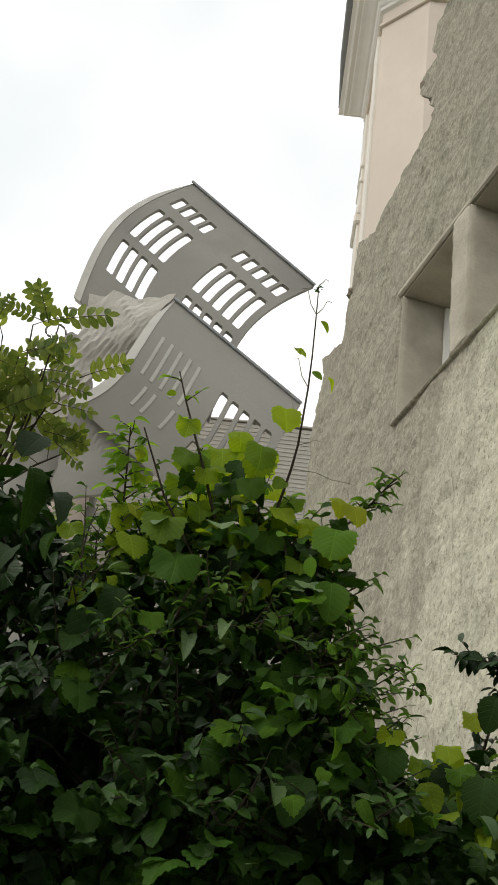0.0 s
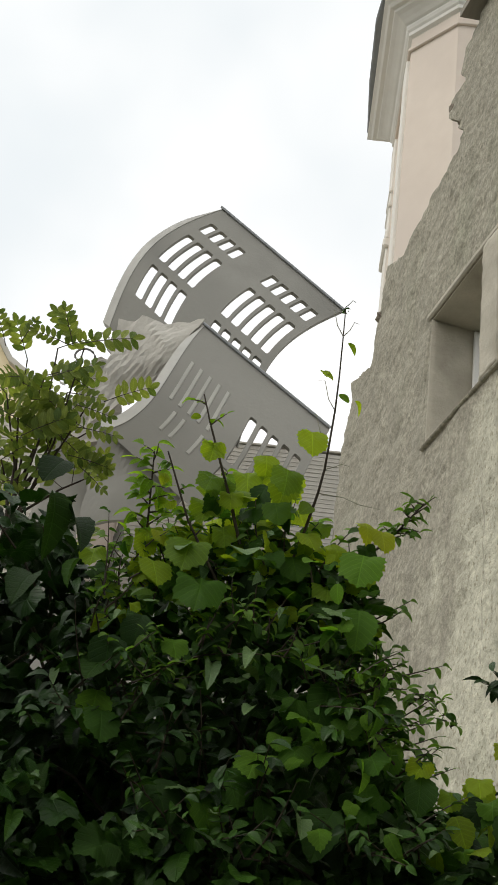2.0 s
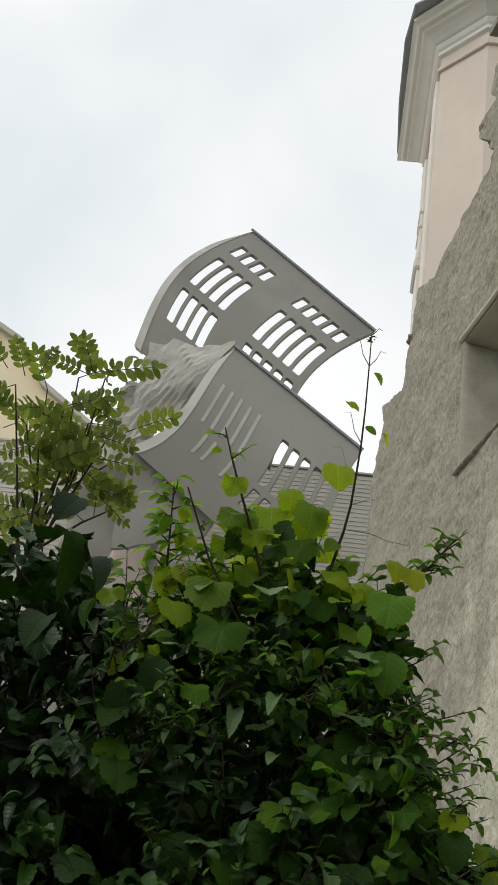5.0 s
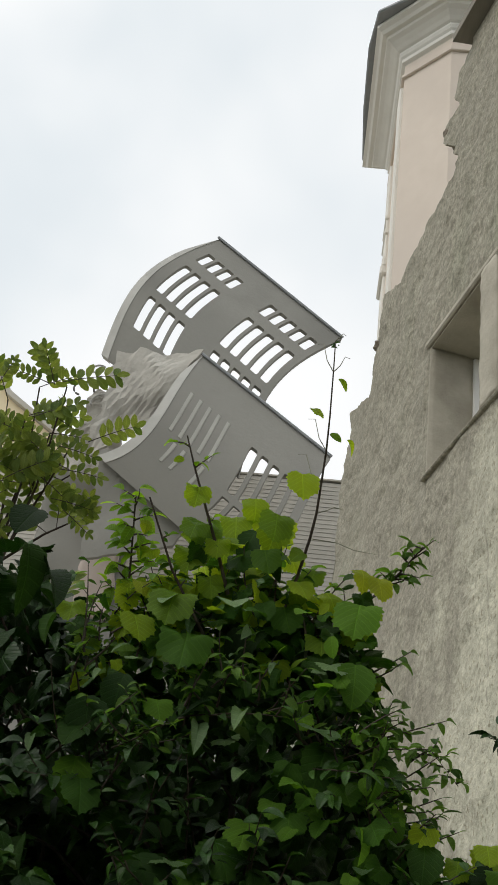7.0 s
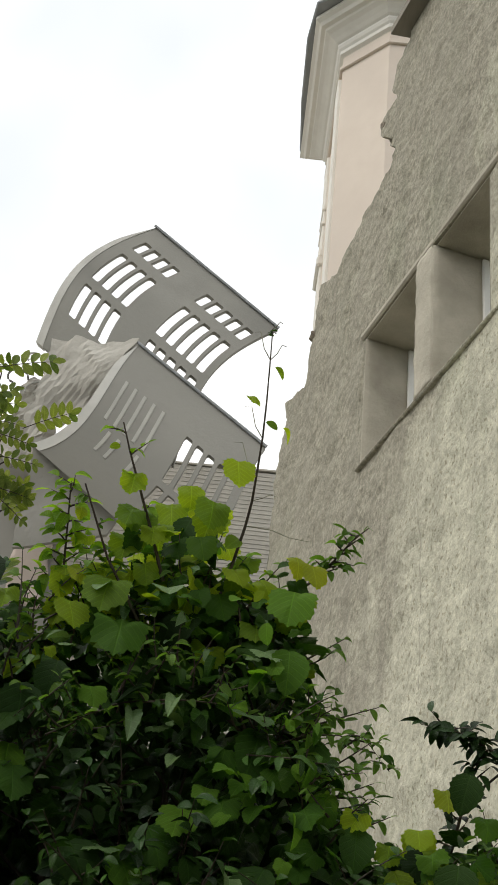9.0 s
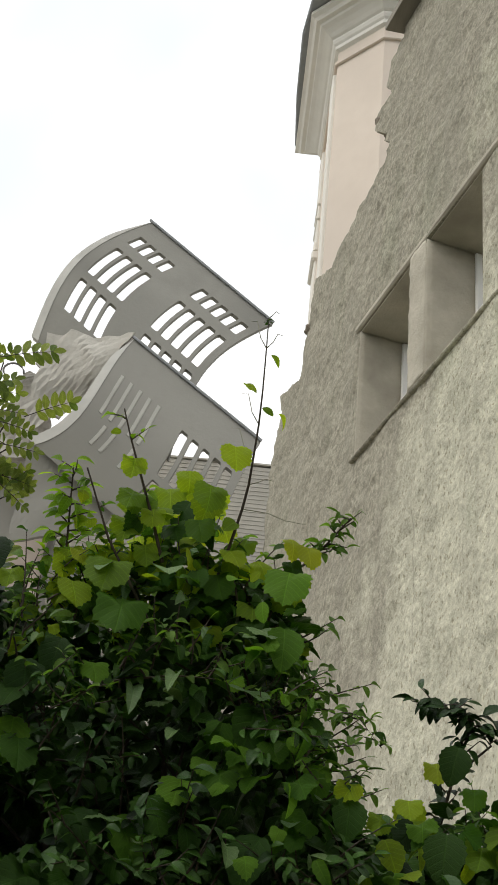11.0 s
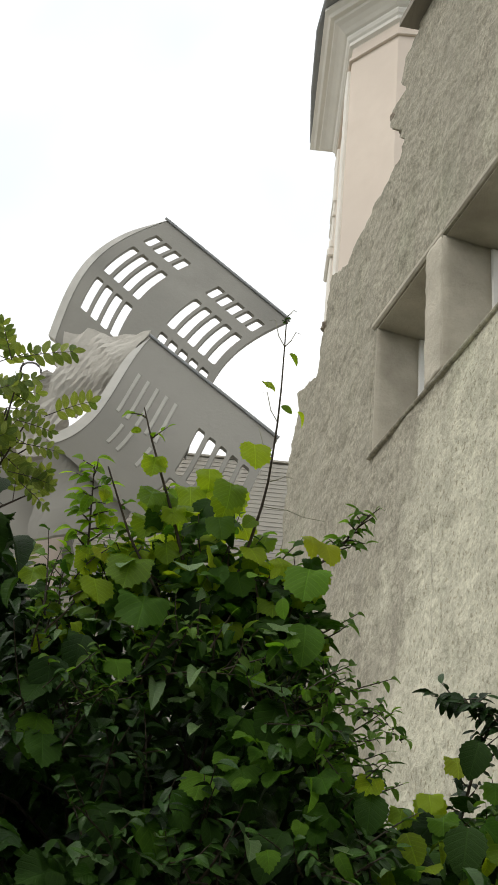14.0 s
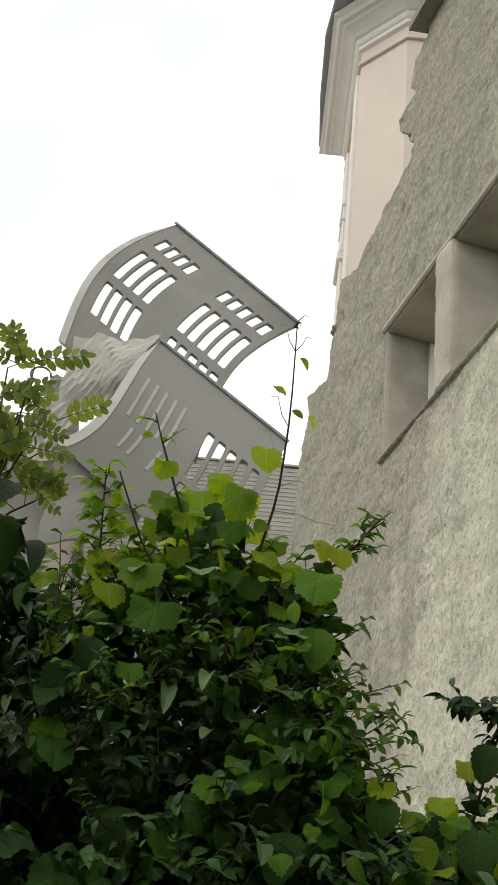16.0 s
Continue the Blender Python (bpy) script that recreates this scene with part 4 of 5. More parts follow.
DARKS = [(-0.053, 3.44, 2.575, 0.076), (0.15, 3.44, 2.537, 0.128), (0.108, 3.44, 2.896, 0.124), (-0.348, 3.44, 2.563, 0.116), (-0.156, 3.44, 2.625, 0.109), (0.267, 3.44, 2.9, 0.09), (0.644, 3.44, 2.6, 0.12), (0.675, 3.44, 2.853, 0.095), (-0.541, 3.4, 2.949, 0.131), (-0.454, 3.4, 3.035, 0.102), (0.379, 3.44, 2.676, 0.102)]
PALES = [(0.068, 3.4, 2.963, 0.105), (-0.235, 3.4, 2.943, 0.087), (-0.12, 3.4, 2.99, 0.08), (-0.248, 3.44, 2.585, 0.087), (0.059, 3.44, 2.551, 0.087), (-0.42, 3.44, 2.46, 0.116), (-0.169, 3.44, 2.451, 0.116), (-0.19, 3.4, 3.303, 0.124), (-0.12, 3.4, 3.215, 0.08), (0.09, 3.4, 3.153, 0.087), (-0.348, 3.44, 2.84, 0.08), (-0.103, 3.44, 2.847, 0.065)]
LITS = [(-0.453, 3.4, 3.228, 0.099), (-0.35, 3.4, 3.299, 0.131), (0.538, 3.44, 2.711, 0.072), (0.466, 3.44, 2.666, 0.066), (0.718, 3.44, 2.762, 0.065), (0.389, 3.44, 2.739, 0.073), (0.644, 3.44, 2.529, 0.073)]
BROAD_MORE = [(-0.706, 3.34, 3.26, 0.137), (-0.756, 3.3, 3.32, 0.137), (-0.735, 3.25, 3.41, 0.12), (-0.783, 3.4, 3.1, 0.137), (-0.504, 3.67, 2.48, 0.12), (-0.667, 3.6, 2.62, 0.12), (0.282, 3.62, 2.69, 0.086), (0.392, 3.64, 2.58, 0.094), (0.271, 3.68, 2.48, 0.094), (0.685, 3.54, 2.77, 0.12), (0.678, 3.6, 2.6, 0.137), (-0.096, 3.68, 2.52, 0.12), (-0.313, 3.7, 2.41, 0.137), (-0.648, 3.67, 2.37, 0.137)]


def height(line, x):
    return float(np.interp(x, [p[0] for p in line], [p[1] for p in line]))


TOP = [(-2.2, 3.5), (-1.3, 3.60), (-1.05, 3.62), (-0.89, 3.62), (-0.76, 3.58), (-0.66, 3.34), (-0.54, 3.28), (-0.42, 3.40), (-0.30, 3.50), (-0.18, 3.52), (-0.08, 3.52),
       (0.05, 3.45), (0.17, 3.42), (0.23, 3.22), (0.28, 2.92), (0.36, 2.78), (0.46, 2.72), (0.61, 2.74), (0.74, 2.80), (0.95, 2.90), (2.0, 2.9)]


HOLLOWS = ((-0.16, 2.74, 0.17, 0.07), (0.19, 2.69, 0.11, 0.07), (0.03, 3.05, 0.06, 0.09), (-0.24, 2.83, 0.17, 0.10), (0.06, 2.66, 0.13, 0.08), (-0.52, 2.62, 0.14, 0.10), (-0.95, 2.95, 0.14, 0.12), (-0.62, 2.98, 0.10, 0.08), (0.16, 3.02, 0.08, 0.07))


def hollow(x, z):
    """True inside the dark gaps between the branches."""
    for cx, cz, w, h in HOLLOWS:
        if ((x - cx) / w) ** 2 + ((z - cz) / h) ** 2 < 1 + 0.9 * noise.noise(Vector((x * 14, z * 14, 2.0))):
            return True
    return noise.noise(Vector((x * 5.5, z * 6.5, 9.0))) > 0.36 and z < height(TOP, x) - 0.3


def shrub(name, label, x0, x1, loose, seed, trunks, leaf=None):
    """A dense bush between x0 and x1: stems from the ground, twigs, joined inner foliage."""
    ob = tagged(empty(name, ((x0 + x1) / 2, 4.1, 0)), label, "shrub")
    r = random.Random(seed)
    items = []
    for k in range(loose):
        x = r.uniform(x0, x1)
        t = height(TOP, x) + r.uniform(-0.02, 0.05)
        deep = r.random() ** 1.4
        z = t - (r.random() ** 1.15) * (t - 1.7) if k % 6 else r.uniform(0.4, t)
        round_off = 0.35 * max(0.0, 1 - (t - z) / 0.5) ** 2
        y = 3.52 + 0.9 * deep + round_off * 0.5 + 0.22 * noise.noise(Vector((x * 2.2, z * 2.2, 4.0)))
        if y < 4.1 and hollow(x, z) and x > -0.75:
            continue
        shape = LOBED if r.random() < 0.42 else OVAL if r.random() < 0.75 else NARROW
        size = 0.035 + 0.075 * r.random() ** 1.5 if shape is not NARROW else r.uniform(0.03, 0.06)
        shape = VINES[k % len(VINES)] if shape is LOBED else OVALS[k % len(OVALS)] if shape is OVAL else shape
        if r.random() < 0.6:
            n = Vector((r.uniform(-0.7, 0.7), r.uniform(-0.8, 0.5), 0.9))
        else:
            n = Vector((r.uniform(-0.9, 0.9), -0.7, r.uniform(-0.5, 0.7)))
        tip = Vector((r.uniform(-1, 1), r.uniform(-1, 0.3), -0.7 + r.uniform(-0.6, 0.6)))
        items.append((shape, Matrix.Translation((x, y, z)) @ turned(n, tip) @ Matrix.Diagonal((size, size, size, 1))))
    for k in range(loose // 2):
        x, y = r.uniform(x0, x1), r.uniform(4.3, 5.0)
        z = r.uniform(1.2, min(height(TOP, x) - 0.1, 3.15))
        size = r.uniform(0.12, 0.18)
        n = Vector((r.uniform(-0.6, 0.6), -0.8, r.uniform(-0.3, 0.9)))
        items.append((OVAL, Matrix.Translation((x, y, z)) @ turned(n, (r.uniform(-1, 1), 0, -0.8)) @ Matrix.Diagonal((size, size, size, 1))))
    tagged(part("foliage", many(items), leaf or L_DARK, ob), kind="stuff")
    for k in range(trunks):
        x = x0 + (k + 0.5) / trunks * (x1 - x0)
        pts = [(x, 4.1, -0.02), (x + r.uniform(-0.1, 0.1), 4.05 + r.uniform(-0.1, 0.1), 1.0), (x + r.uniform(-0.15, 0.05), 3.95, 2.0), (x + r.uniform(-0.2, 0.0), 3.88, min(height(TOP, x), height(TOP, x - 0.2)) - 0.35)]
        part("stem", tube(pts, [0.035, 0.028, 0.02, 0.008]), M_BARK, ob)
    twigs = []
    for k in range(int(26 * (x1 - x0))):
        x = r.uniform(x0, x1)
        z = r.uniform(2.0, height(TOP, x) - 0.12)
        a = Vector((x, 3.85, z - 0.25))
        b = a + Vector((r.uniform(-0.3, 0.3), -0.25, r.uniform(0.1, 0.35)))
        if b.z > height(TOP, b.x) - 0.12:
            b = Vector((2 * a.x - b.x, b.y, a.z + 0.1))
            if b.z > height(TOP, b.x) - 0.12:
                continue
        twigs.append(tube([a, (a + b) / 2 + Vector((0, 0, 0.03)), b], [0.007, 0.005, 0.003], 5))
    tagged(part("twig_growth", joined(twigs), M_BARK, ob), kind="stuff")
    return ob


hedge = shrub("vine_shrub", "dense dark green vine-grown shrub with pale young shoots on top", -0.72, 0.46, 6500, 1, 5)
side_hedge = shrub("hazel_bush", "dense hazel bush with broad toothed leaves, shade put into their dark green", -2.2, -0.66, 6000, 2, 5, L_SHADED)
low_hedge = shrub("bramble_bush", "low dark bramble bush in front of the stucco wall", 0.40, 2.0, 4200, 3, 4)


def owner(x):
    return side_hedge if x < -0.69 else low_hedge if x > 0.43 else hedge


# leafy side twigs, on top and down the outer side
def leafy_twig(base, way, length, gap, size, r, stems, leaves):
    """A thin arching twig with leaves set alternately along it."""
    way = Vector(way).normalized()
    bend = Vector((r.uniform(-0.3, 0.3), r.uniform(-0.2, 0.1), r.uniform(-0.35, 0.25)))
    pts = [Vector(base) + way * length * f + bend * length * f * f for f in (0, 0.25, 0.5, 0.75, 1.0)]
    stems.append(tube(pts, [0.0036, 0.003, 0.0025, 0.0019, 0.0012], 5))
    count = max(3, int(length / gap))
    for k in range(count + 1):
        f = 0.12 + 0.88 * k / count
        i = min(int(f * 4), 3)
        p = pts[i].lerp(pts[i + 1], f * 4 - i)
        out = (way.cross(Vector((0, -1, 0.2))).normalized() * (1 if k % 2 else -1) + 0.5 * way + Vector((0, r.uniform(-0.6, 0.2), r.uniform(-0.5, 0.2)))) if k < count else way
        sz = size * r.uniform(0.7, 1.25)
        leaves.append((OVAL if r.random() < 0.65 else NARROW, Matrix.Translation(p) @ turned(Vector((r.uniform(-0.5, 0.5), r.uniform(-0.9, 0.1), r.uniform(0.1, 1))), out) @ Matrix.Diagonal((sz, sz, sz, 1))))


def twig_patch(line, count, reach, size, leaf, seed, lean):
    """Side twigs that start along a line and reach outwards."""
    r = random.Random(seed)
    stems, leaves = [], []
    for k in range(count):
        f = (k + r.random()) / count * (len(line) - 1)
        i = min(int(f), len(line) - 2)
        base = Vector(line[i]).lerp(Vector(line[i + 1]), f - i) + Vector((r.uniform(-0.03, 0.03), r.uniform(-0.04, 0.08), r.uniform(-0.03, 0.03)))
        if hollow(base.x, base.z):
            continue
        leafy_twig(base, Vector(lean) + Vector((r.uniform(-0.7, 0.7), r.uniform(-0.4, 0.2), r.uniform(-0.6, 0.6))), reach * r.uniform(0.6, 1.3), size * 0.55, size, r, stems, leaves)
    tagged(part("side_twig_growth", joined(stems), M_SHOOT, hedge), kind="stuff")
    tagged(part("side_leaf_growth", many(leaves), leaf, hedge), kind="stuff")


twig_patch([(-0.58, 3.56, 3.10), (-0.40, 3.54, 3.28), (-0.2, 3.54, 3.36), (0.0, 3.54, 3.36), (0.16, 3.56, 3.28)], 34, 0.17, 0.042, L_ROSE, 41, (0, -0.1, 1))
twig_patch([(0.14, 3.58, 3.28), (0.22, 3.62, 3.08), (0.26, 3.68, 2.95), (0.32, 3.74, 2.82), (0.42, 3.80, 2.70)], 26, 0.14, 0.036, L_ROSE, 42, (0.8, -0.1, 0.35))
twig_patch([(-0.62, 3.50, 2.9), (-0.3, 3.48, 2.75), (0.1, 3.48, 2.9), (0.3, 3.52, 2.7)], 36, 0.2, 0.048, L_DARK, 43, (0, -0.3, 0.5))
twig_patch([(-0.62, 3.54, 3.05), (-0.57, 3.52, 3.18), (-0.52, 3.5, 3.26)], 14, 0.16, 0.04, L_ROSE, 44, (-0.1, -0.1, 1))
twig_patch([(0.02, 3.46, 3.12), (0.16, 3.47, 3.0), (0.24, 3.48, 2.85), (0.28, 3.5, 2.68)], 26, 0.13, 0.036, L_ROSE, 46, (0.1, -0.3, 0.6))
twig_patch([(-0.7, 3.46, 3.0), (-0.5, 3.46, 2.72), (-0.2, 3.46, 2.62), (0.1, 3.46, 2.55)], 30, 0.2, 0.05, L_SHADED, 47, (-0.1, -0.4, 0.3))
twig_patch([(0.55, 3.72, 2.62), (0.68, 3.72, 2.62), (0.85, 3.72, 2.68)], 14, 0.16, 0.045, L_ROSE, 45, (0.1, -0.1, 1))
twig_patch([(-0.66, 3.42, 3.0), (-0.45, 3.42, 2.85), (-0.15, 3.42, 3.1), (0.15, 3.42, 2.95), (0.3, 3.45, 2.7)], 60, 0.14, 0.034, L_ROSE, 48, (0.1, -0.2, 0.6))
twig_patch([(-0.7, 3.42, 2.7), (-0.4, 3.42, 2.55), (-0.1, 3.42, 2.45), (0.2, 3.42, 2.5), (0.4, 3.45, 2.5)], 50, 0.16, 0.04, L_DARK, 49, (0.1, -0.3, 0.5))
for k in range(80):
    x = rnd.uniform(-0.7, 0.7)
    z = rnd.uniform(2.25, height(TOP, x) - 0.12)
    if hollow(x, z):
        continue
    single("curled_leaf", OVAL if rnd.random() < 0.7 else LOBED, L_PALE_ONE, Vector((x, 3.42 + rnd.uniform(-0.05, 0.06), z)), 0.03 + 0.05 * rnd.random(), jitter((0, -0.3, 1), 0.35), jitter((0, -0.5, -0.2), 0.9), owner(x))

# leaves that can be told apart, facing the path
for x, y, z, size in YOUNG + YOUNG_MORE + YOUNG_TOP + YOUNG_HIGH:
    for k in range(1 if size > 0.08 else 0):
        mate = Vector((x, y + 0.05, z)) + Vector((rnd.uniform(-0.07, 0.07), rnd.uniform(0, 0.08), rnd.uniform(-0.07, 0.06)))
        single("vine_leaf", LOBED if k else OVAL, L_LIT_ONE if rnd.random() < 0.5 else L_DARK_ONE, mate, size * rnd.uniform(0.6, 0.95), jitter((0.1, -0.7, 0.3), 0.7), jitter((0, -0.1, -1), 0.7), owner(x))
    if size < 0.07 and z > 3.6:
        single("shoot_leaf", OVAL if size < 0.05 else LOBED, L_LIT_ONE, Vector((x - 0.3 * size, y, z + 0.2 * size)), size * 0.85, jitter((0.2, -0.75, 0.3), 0.3), (1 if x > 0 else -1, -0.2, rnd.uniform(-0.9, -0.3)), owner(x))
        continue
    if z > 3.66:
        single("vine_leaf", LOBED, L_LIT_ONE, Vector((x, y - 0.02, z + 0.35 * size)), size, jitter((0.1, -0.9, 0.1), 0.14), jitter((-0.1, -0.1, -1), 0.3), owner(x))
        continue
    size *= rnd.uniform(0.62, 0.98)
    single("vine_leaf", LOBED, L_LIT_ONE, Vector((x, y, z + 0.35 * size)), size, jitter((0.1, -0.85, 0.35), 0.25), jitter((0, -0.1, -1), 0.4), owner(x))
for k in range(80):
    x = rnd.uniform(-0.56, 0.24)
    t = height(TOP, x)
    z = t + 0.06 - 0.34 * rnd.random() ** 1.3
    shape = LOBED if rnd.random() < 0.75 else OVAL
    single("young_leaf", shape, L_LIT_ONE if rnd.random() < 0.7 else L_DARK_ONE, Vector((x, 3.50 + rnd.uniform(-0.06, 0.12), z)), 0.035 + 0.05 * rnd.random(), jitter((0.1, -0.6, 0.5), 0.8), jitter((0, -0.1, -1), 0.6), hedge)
for x, y, z, size in YELLOWED:
    single("yellow_leaf", LOBED, L_YELLOW_ONE, Vector((x, y, z + 0.3 * size)), size, jitter((0.2, -0.8, 0.3), 0.3), jitter((0.3, 0, -1), 0.4), owner(x))
for k, (x, y, z, size) in enumerate(BROAD_MORE):
    if x > -0.6:
        continue
    single("broad_leaf", OVAL, L_SHADED_ONE, Vector((x, y - 0.06, z + 0.3 * size)), size * 1.15, jitter((0.05, -0.6, 0.7), 0.55), jitter((0.2, -0.4, -0.7), 0.7), owner(x))
# the leaves that catch the eye, how each is lit put into its own tone
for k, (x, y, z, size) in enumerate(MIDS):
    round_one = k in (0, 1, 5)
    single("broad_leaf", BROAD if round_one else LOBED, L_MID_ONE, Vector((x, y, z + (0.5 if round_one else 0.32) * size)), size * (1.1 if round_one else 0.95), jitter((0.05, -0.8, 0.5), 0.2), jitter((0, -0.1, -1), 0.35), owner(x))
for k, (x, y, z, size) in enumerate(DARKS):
    single("broad_leaf", BROAD if k != 4 else LOBED, L_DARK_ONE if k not in (6, 7) else L_SHADED_ONE, Vector((x, y, z + 0.45 * size)), size * 1.1, jitter((0.05, -0.85, 0.35), 0.25), jitter((0, -0.1, -1), 0.4), owner(x))
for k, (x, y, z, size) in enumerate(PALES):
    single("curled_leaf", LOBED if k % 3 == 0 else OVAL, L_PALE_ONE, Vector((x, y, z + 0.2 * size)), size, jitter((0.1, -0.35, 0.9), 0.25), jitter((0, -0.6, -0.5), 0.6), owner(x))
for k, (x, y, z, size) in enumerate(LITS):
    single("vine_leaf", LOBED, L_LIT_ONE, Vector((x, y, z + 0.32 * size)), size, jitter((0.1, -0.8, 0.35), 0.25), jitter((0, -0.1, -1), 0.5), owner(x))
# left and most other leaves get the shade-darkened green
for k in range(130):
    x = rnd.uniform(-1.25, 1.05)
    t = height(TOP, x)
    z = rnd.uniform(2.2, t - 0.02)
    y = 3.52 - 0.12 * rnd.random() + 0.15 * max(0, 1 - (t - z) / 0.3)
    shape = LOBED if rnd.random() < 0.5 else OVAL
    if hollow(x, z - 0.03):
        continue
    single("leaf", shape, L_SHADED_ONE if x < -0.6 or rnd.random() < 0.6 else L_DARK_ONE, Vector((x, y, z)), 0.045 + 0.08 * rnd.random() ** 1.4, jitter((0, -0.35, 0.8), 0.75), jitter((0, -0.4, -0.6), 0.9), owner(x))


# lit-toned leaves that brighten the right side by colour
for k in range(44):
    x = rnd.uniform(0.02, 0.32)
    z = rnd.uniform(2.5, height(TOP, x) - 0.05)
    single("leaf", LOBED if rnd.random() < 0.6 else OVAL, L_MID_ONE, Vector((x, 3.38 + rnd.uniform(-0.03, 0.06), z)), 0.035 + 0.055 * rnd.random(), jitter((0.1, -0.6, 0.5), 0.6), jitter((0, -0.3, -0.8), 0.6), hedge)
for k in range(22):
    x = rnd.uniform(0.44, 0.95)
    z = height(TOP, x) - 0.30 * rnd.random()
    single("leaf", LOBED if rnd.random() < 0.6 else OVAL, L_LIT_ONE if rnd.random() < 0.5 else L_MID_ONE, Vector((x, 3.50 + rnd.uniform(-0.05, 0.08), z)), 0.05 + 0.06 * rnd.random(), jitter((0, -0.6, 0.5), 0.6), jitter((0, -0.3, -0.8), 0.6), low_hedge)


def shoot(points, parent, mat, r0, r1, name="shoot"):
    n = len(points)
    return part(name, tube(points, [r0 + (r1 - r0) * k / (n - 1) for k in range(n)], 7), mat, parent)


shoot(SPRIG, hedge, M_SHOOT, 0.0054, 0.0016)
shoot(SHOOT_A, hedge, M_SHOOT, 0.006, 0.002)
shoot(SHOOT_B, hedge, M_SHOOT, 0.006, 0.0025)
shoot(SHOOT_C, hedge, M_SHOOT, 0.005, 0.002)
shoot(ROSE_TWIG, hedge, M_SHOOT, 0.006, 0.002)
shoot(LOW_TWIG, hedge, M_SHOOT, 0.004, 0.0015)
shoot(CORNER_TWIG, low_hedge, M_SHOOT, 0.008, 0.003)
shoot([CORNER_TWIG[2], (0.84, 3.78, 3.04), (0.77, 3.76, 3.11), (0.69, 3.77, 3.135), (0.61, 3.78, 3.15)], low_hedge, M_SHOOT, 0.005, 0.002)
# buds and scale leaves at the tip of the tall shoot
for k in range(6):
    tip_at = Vector(SPRIG[8]).lerp(Vector(SPRIG[7]), 0.12 * k / 2)
    single("bud", OVAL, L_DARK_ONE, tip_at + Vector((rnd.uniform(-0.012, 0.012), 0, rnd.uniform(-0.004, 0.01))), 0.008 + 0.005 * (k % 3), jitter((0, -0.8, 0.3), 0.5), jitter((0, -0.2, 0.6), 0.9), hedge)
# tendrils on the tall shoot
for k, (dx, dz) in ((8, (0.02, 0.02)), (7, (-0.035, 0.09)), (7, (0.03, 0.05)), (5, (-0.04, 0.10)), (4, (-0.05, 0.10)), (2, (0.13, -0.03)), (3, (0.05, 0.02))):
    p = Vector(SPRIG[k])
    pts = [p, p + Vector((dx * 0.6, -0.01, dz * 0.35)), p + Vector((dx, -0.01, dz)), p + Vector((dx * 1.5, 0, dz * 1.05))]
    shoot(pts, hedge, M_TENDRIL, 0.0016, 0.0008, "tendril")


def dressed(points, count, size, seed, who, leaf):
    """Leaves on short stalks along a shoot."""
    r = random.Random(seed)
    stems, leaves = [], []
    for k in range(count):
        f = (0.12 + 0.88 * (k + 0.5) / count) * (len(points) - 1)
        i = min(int(f), len(points) - 2)
        p = Vector(points[i]).lerp(Vector(points[i + 1]), f - i)
        out = Vector(((1 if k % 2 else -1) * r.uniform(0.5, 1), r.uniform(-0.7, 0.1), r.uniform(-0.1, 0.9)))
        leafy_twig(p, out, size * r.uniform(0.5, 1.6), size * 0.6, size, r, stems, leaves)
    tagged(part("leaf_stem_growth", joined(stems), M_SHOOT, who), kind="stuff")
    tagged(part("shoot_leaf_growth", many(leaves), leaf, who), kind="stuff")


dressed(ROSE_TWIG[1:], 13, 0.036, 4, hedge, L_ROSE)
dressed(SHOOT_C, 17, 0.05, 5, hedge, L_FRESH)
dressed(SHOOT_A, 5, 0.034, 15, hedge, L_FRESH)
dressed(SHOOT_B, 7, 0.032, 6, hedge, L_ROSE)
dressed(LOW_TWIG, 12, 0.038, 7, hedge, L_ROSE)
dressed(CORNER_TWIG[1:], 9, 0.05, 9, low_hedge, L_SHADED)
dressed([(0.62, 3.78, 3.15), (0.69, 3.77, 3.13), (0.77, 3.76, 3.11), (0.84, 3.78, 3.04)], 16, 0.055, 19, low_hedge, L_SHADED)


# ---------------------------------------------------------------- rowan tree beside the hedge
rowan = tagged(empty("rowan_tree", (-1.3, 5.0, 0)), "young rowan tree with light green feathered leaves", "tree")
r = random.Random(31)
part("trunk", tube([(-1.35, 5.1, -0.03), (-1.33, 5.05, 1.6), (-1.30, 4.95, 3.0), (-1.285, 4.86, 4.3)], [0.04, 0.032, 0.022, 0.009], 9), M_BARK, rowan)
ENDS = [(-1.41, 4.46, 4.67), (-1.28, 4.49, 4.68), (-1.16, 4.48, 4.75), (-1.05, 4.49, 4.77), (-0.982, 4.6, 4.62), (-0.987, 4.69, 4.48), (-0.964, 4.79, 4.31), (-1.2, 4.54, 4.64), (-1.34, 4.71, 4.3), (-1.23, 4.62, 4.51), (-1.35, 4.56, 4.54), (-1.1, 4.59, 4.6)]
fronds, sticks = [], []


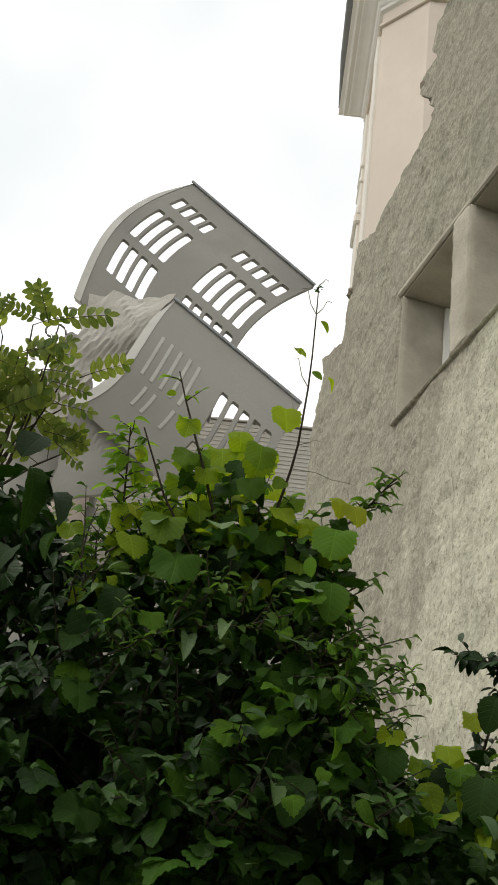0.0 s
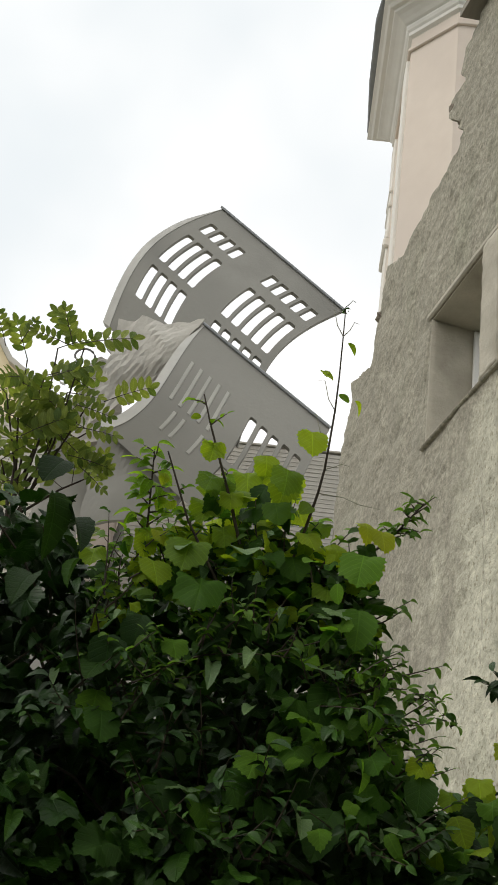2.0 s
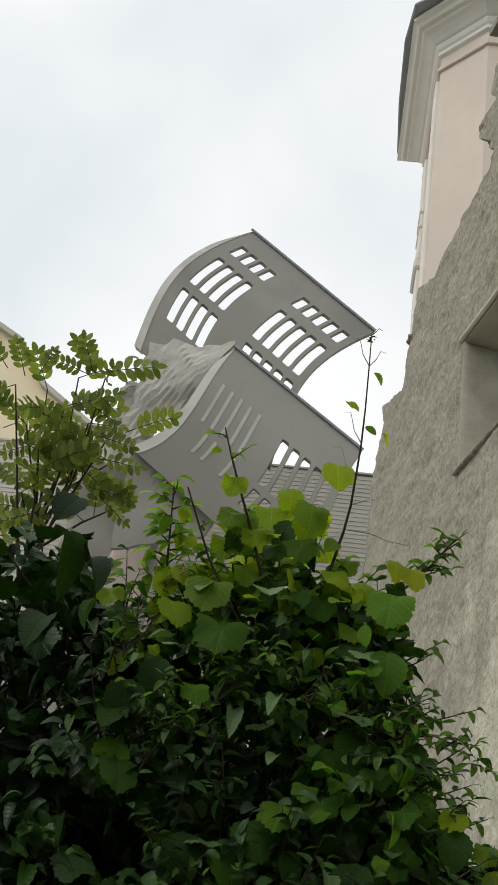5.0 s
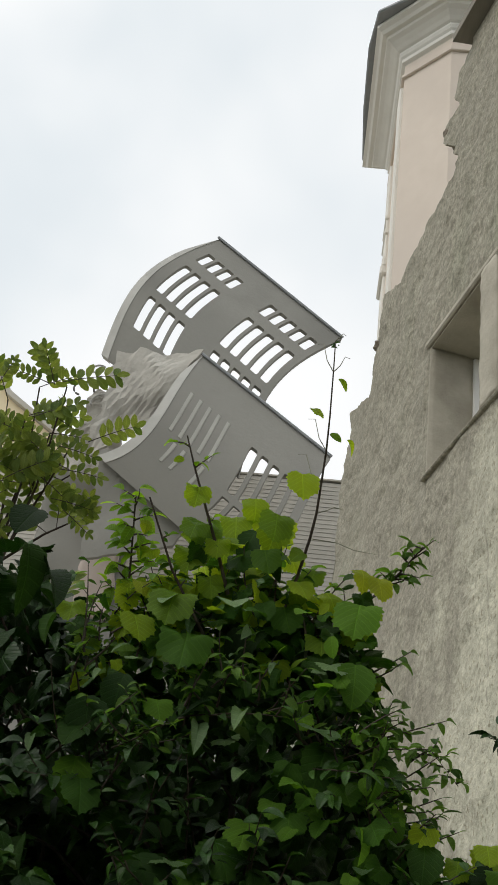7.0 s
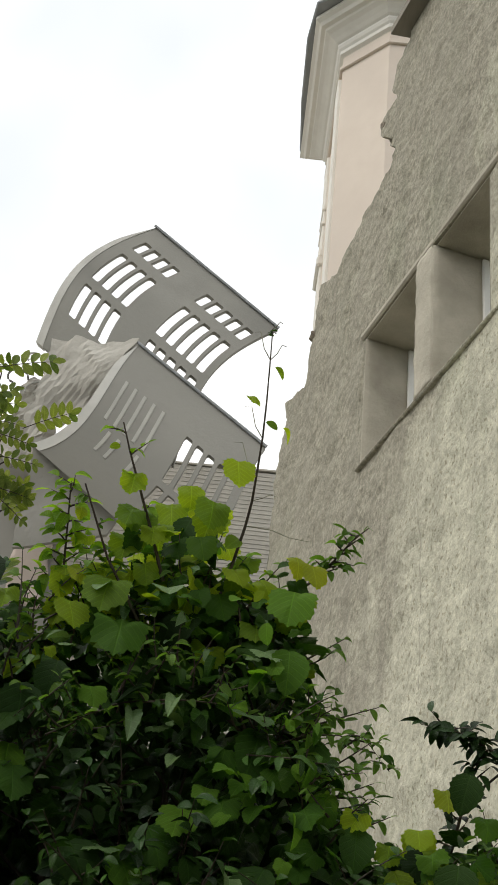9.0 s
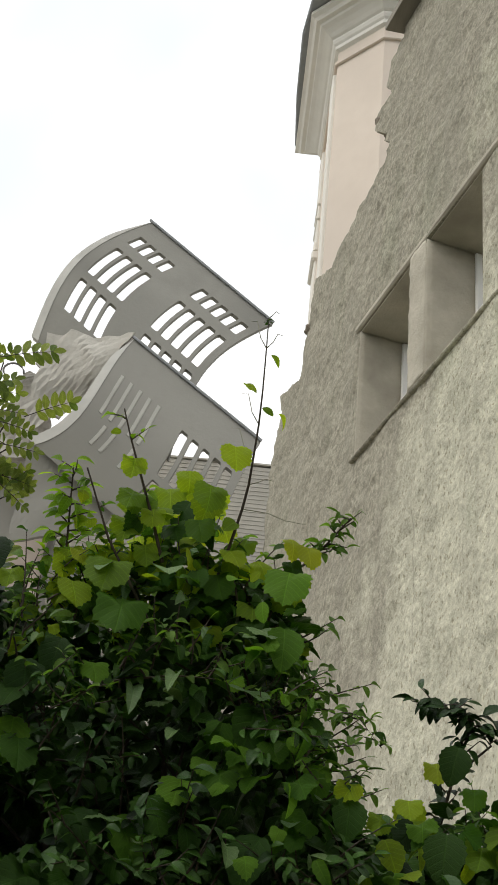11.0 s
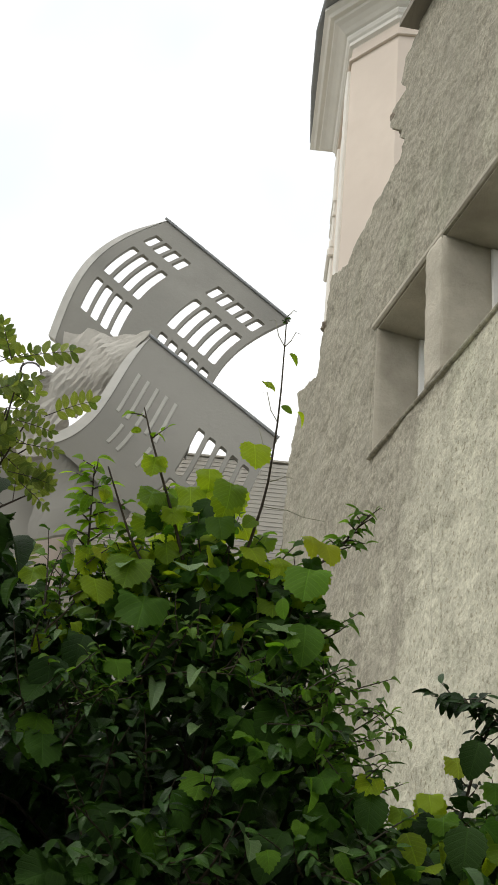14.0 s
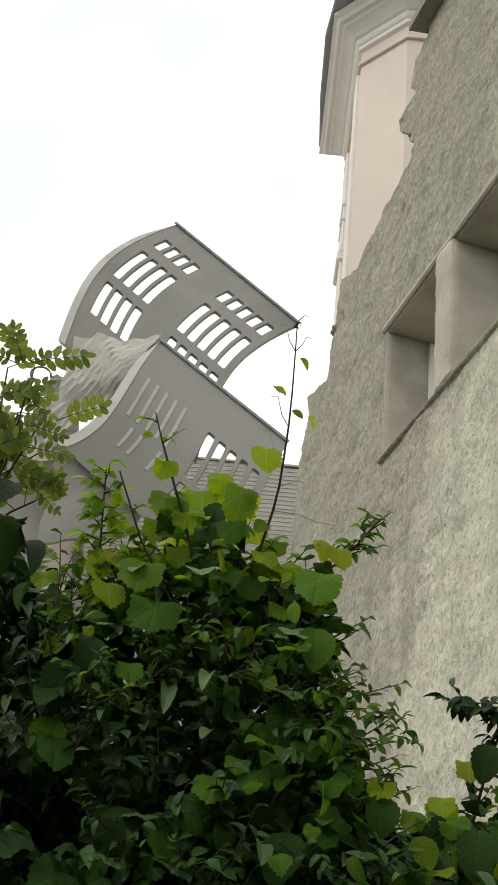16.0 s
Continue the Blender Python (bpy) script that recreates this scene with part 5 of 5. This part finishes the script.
def frond(base, way, length, store):
    """A feathered leaf: a thin stalk with paired leaflets."""
    way = Vector(way).normalized()
    side = way.cross(Vector((0.2 + r.uniform(-0.45, 0.45), -0.75, -0.35 + r.uniform(-0.5, 0.5)))).normalized()
    up = side.cross(way)
    pairs = 5
    pts = [base + way * length * f - Vector((0, 0, 0.10 * length * f * f)) for f in (0, 0.35, 0.7, 1.0)]
    sticks.append(tube(pts, [0.0022, 0.002, 0.0016, 0.001], 5))
    for k in range(pairs):
        f = 0.28 + 0.68 * k / (pairs - 1)
        p = base + way * length * f - Vector((0, 0, 0.10 * length * f * f))
        s = length * (0.31 - 0.10 * abs(k / (pairs - 1) - 0.4))
        for sgn in (-1, 1):
            n = up + Vector((r.uniform(-0.35, 0.35), r.uniform(-0.35, 0.35), r.uniform(-0.3, 0.3)))
            store.append((ROWAN_LEAF, Matrix.Translation(p) @ turned(n, side * sgn + way * 0.55) @ Matrix.Diagonal((s, s, s, 1))))
    store.append((ROWAN_LEAF, Matrix.Translation(pts[-1]) @ turned(up, way) @ Matrix.Diagonal((length * 0.24,) * 3 + (1,))))


for e in ENDS:
    e = Vector(e)
    foot = Vector((-1.285 + r.uniform(-0.01, 0.01), 4.86, r.uniform(3.9, 4.25)))
    mid = foot.lerp(e, 0.5) + Vector((r.uniform(-0.05, 0.05), 0, 0.05))
    part("limb", tube([foot, mid, e], [0.007, 0.005, 0.003], 7), M_BARK, rowan)
    for k in range(4):
        p = mid.lerp(e, 0.1 + 0.9 * k / 3) if k < 3 else e
        way = Vector((r.uniform(-1, 1), r.uniform(-0.7, 0.5), r.uniform(-0.35, 0.6)))
        frond(p, way, r.uniform(0.15, 0.21), fronds)
for k in range(13):
    p = Vector((r.uniform(-1.95, -0.92), r.uniform(4.45, 5.1), 0))
    p.z = r.uniform(3.75, 4.58 - 0.10 * abs(p.x + 1.2))
    if p.z > 4.1 and p.x > -1.02 - 0.25 * (4.7 - p.z):
        p.x -= 0.15
    frond(p, Vector((r.uniform(-1, 1), r.uniform(-0.6, 0.3), r.uniform(-0.35, 0.7))), r.uniform(0.16, 0.23), fronds)
# the clear fronds against the sky
for base, way in (((-1.049, 4.277, 4.627), (-0.042, -0.092, 0.113)), ((-1.026, 4.313, 4.671), (0.194, -0.006, 0.066)), ((-0.918, 4.502, 4.517), (0.170, -0.028, 0.090)), ((-1.350, 4.365, 4.651), (-0.040, -0.088, 0.105)), ((-1.260, 4.246, 4.589), (0.050, -0.047, 0.086)), ((-1.082, 4.310, 4.656), (-0.118, -0.048, 0.024)), ((-1.020, 4.550, 4.407), (0.152, 0.025, 0.009)), ((-1.050, 4.652, 4.326), (0.154, 0.032, -0.001)), ((-1.012, 4.416, 4.432), (0.132, 0.030, -0.004)), ((-0.981, 4.595, 4.246), (0.101, 0.050, -0.052)), ((-1.146, 4.422, 4.560), (0.164, -0.017, 0.083)), ((-1.420, 4.335, 4.662), (-0.077, -0.080, 0.076))):
    frond(Vector(base), way, 1.08 * Vector(way).length, fronds)
tagged(part("crown", many(fronds), L_ROWAN, rowan), kind="stuff")
tagged(part("leaf_stalk", joined(sticks), M_SHOOT, rowan), kind="stuff")
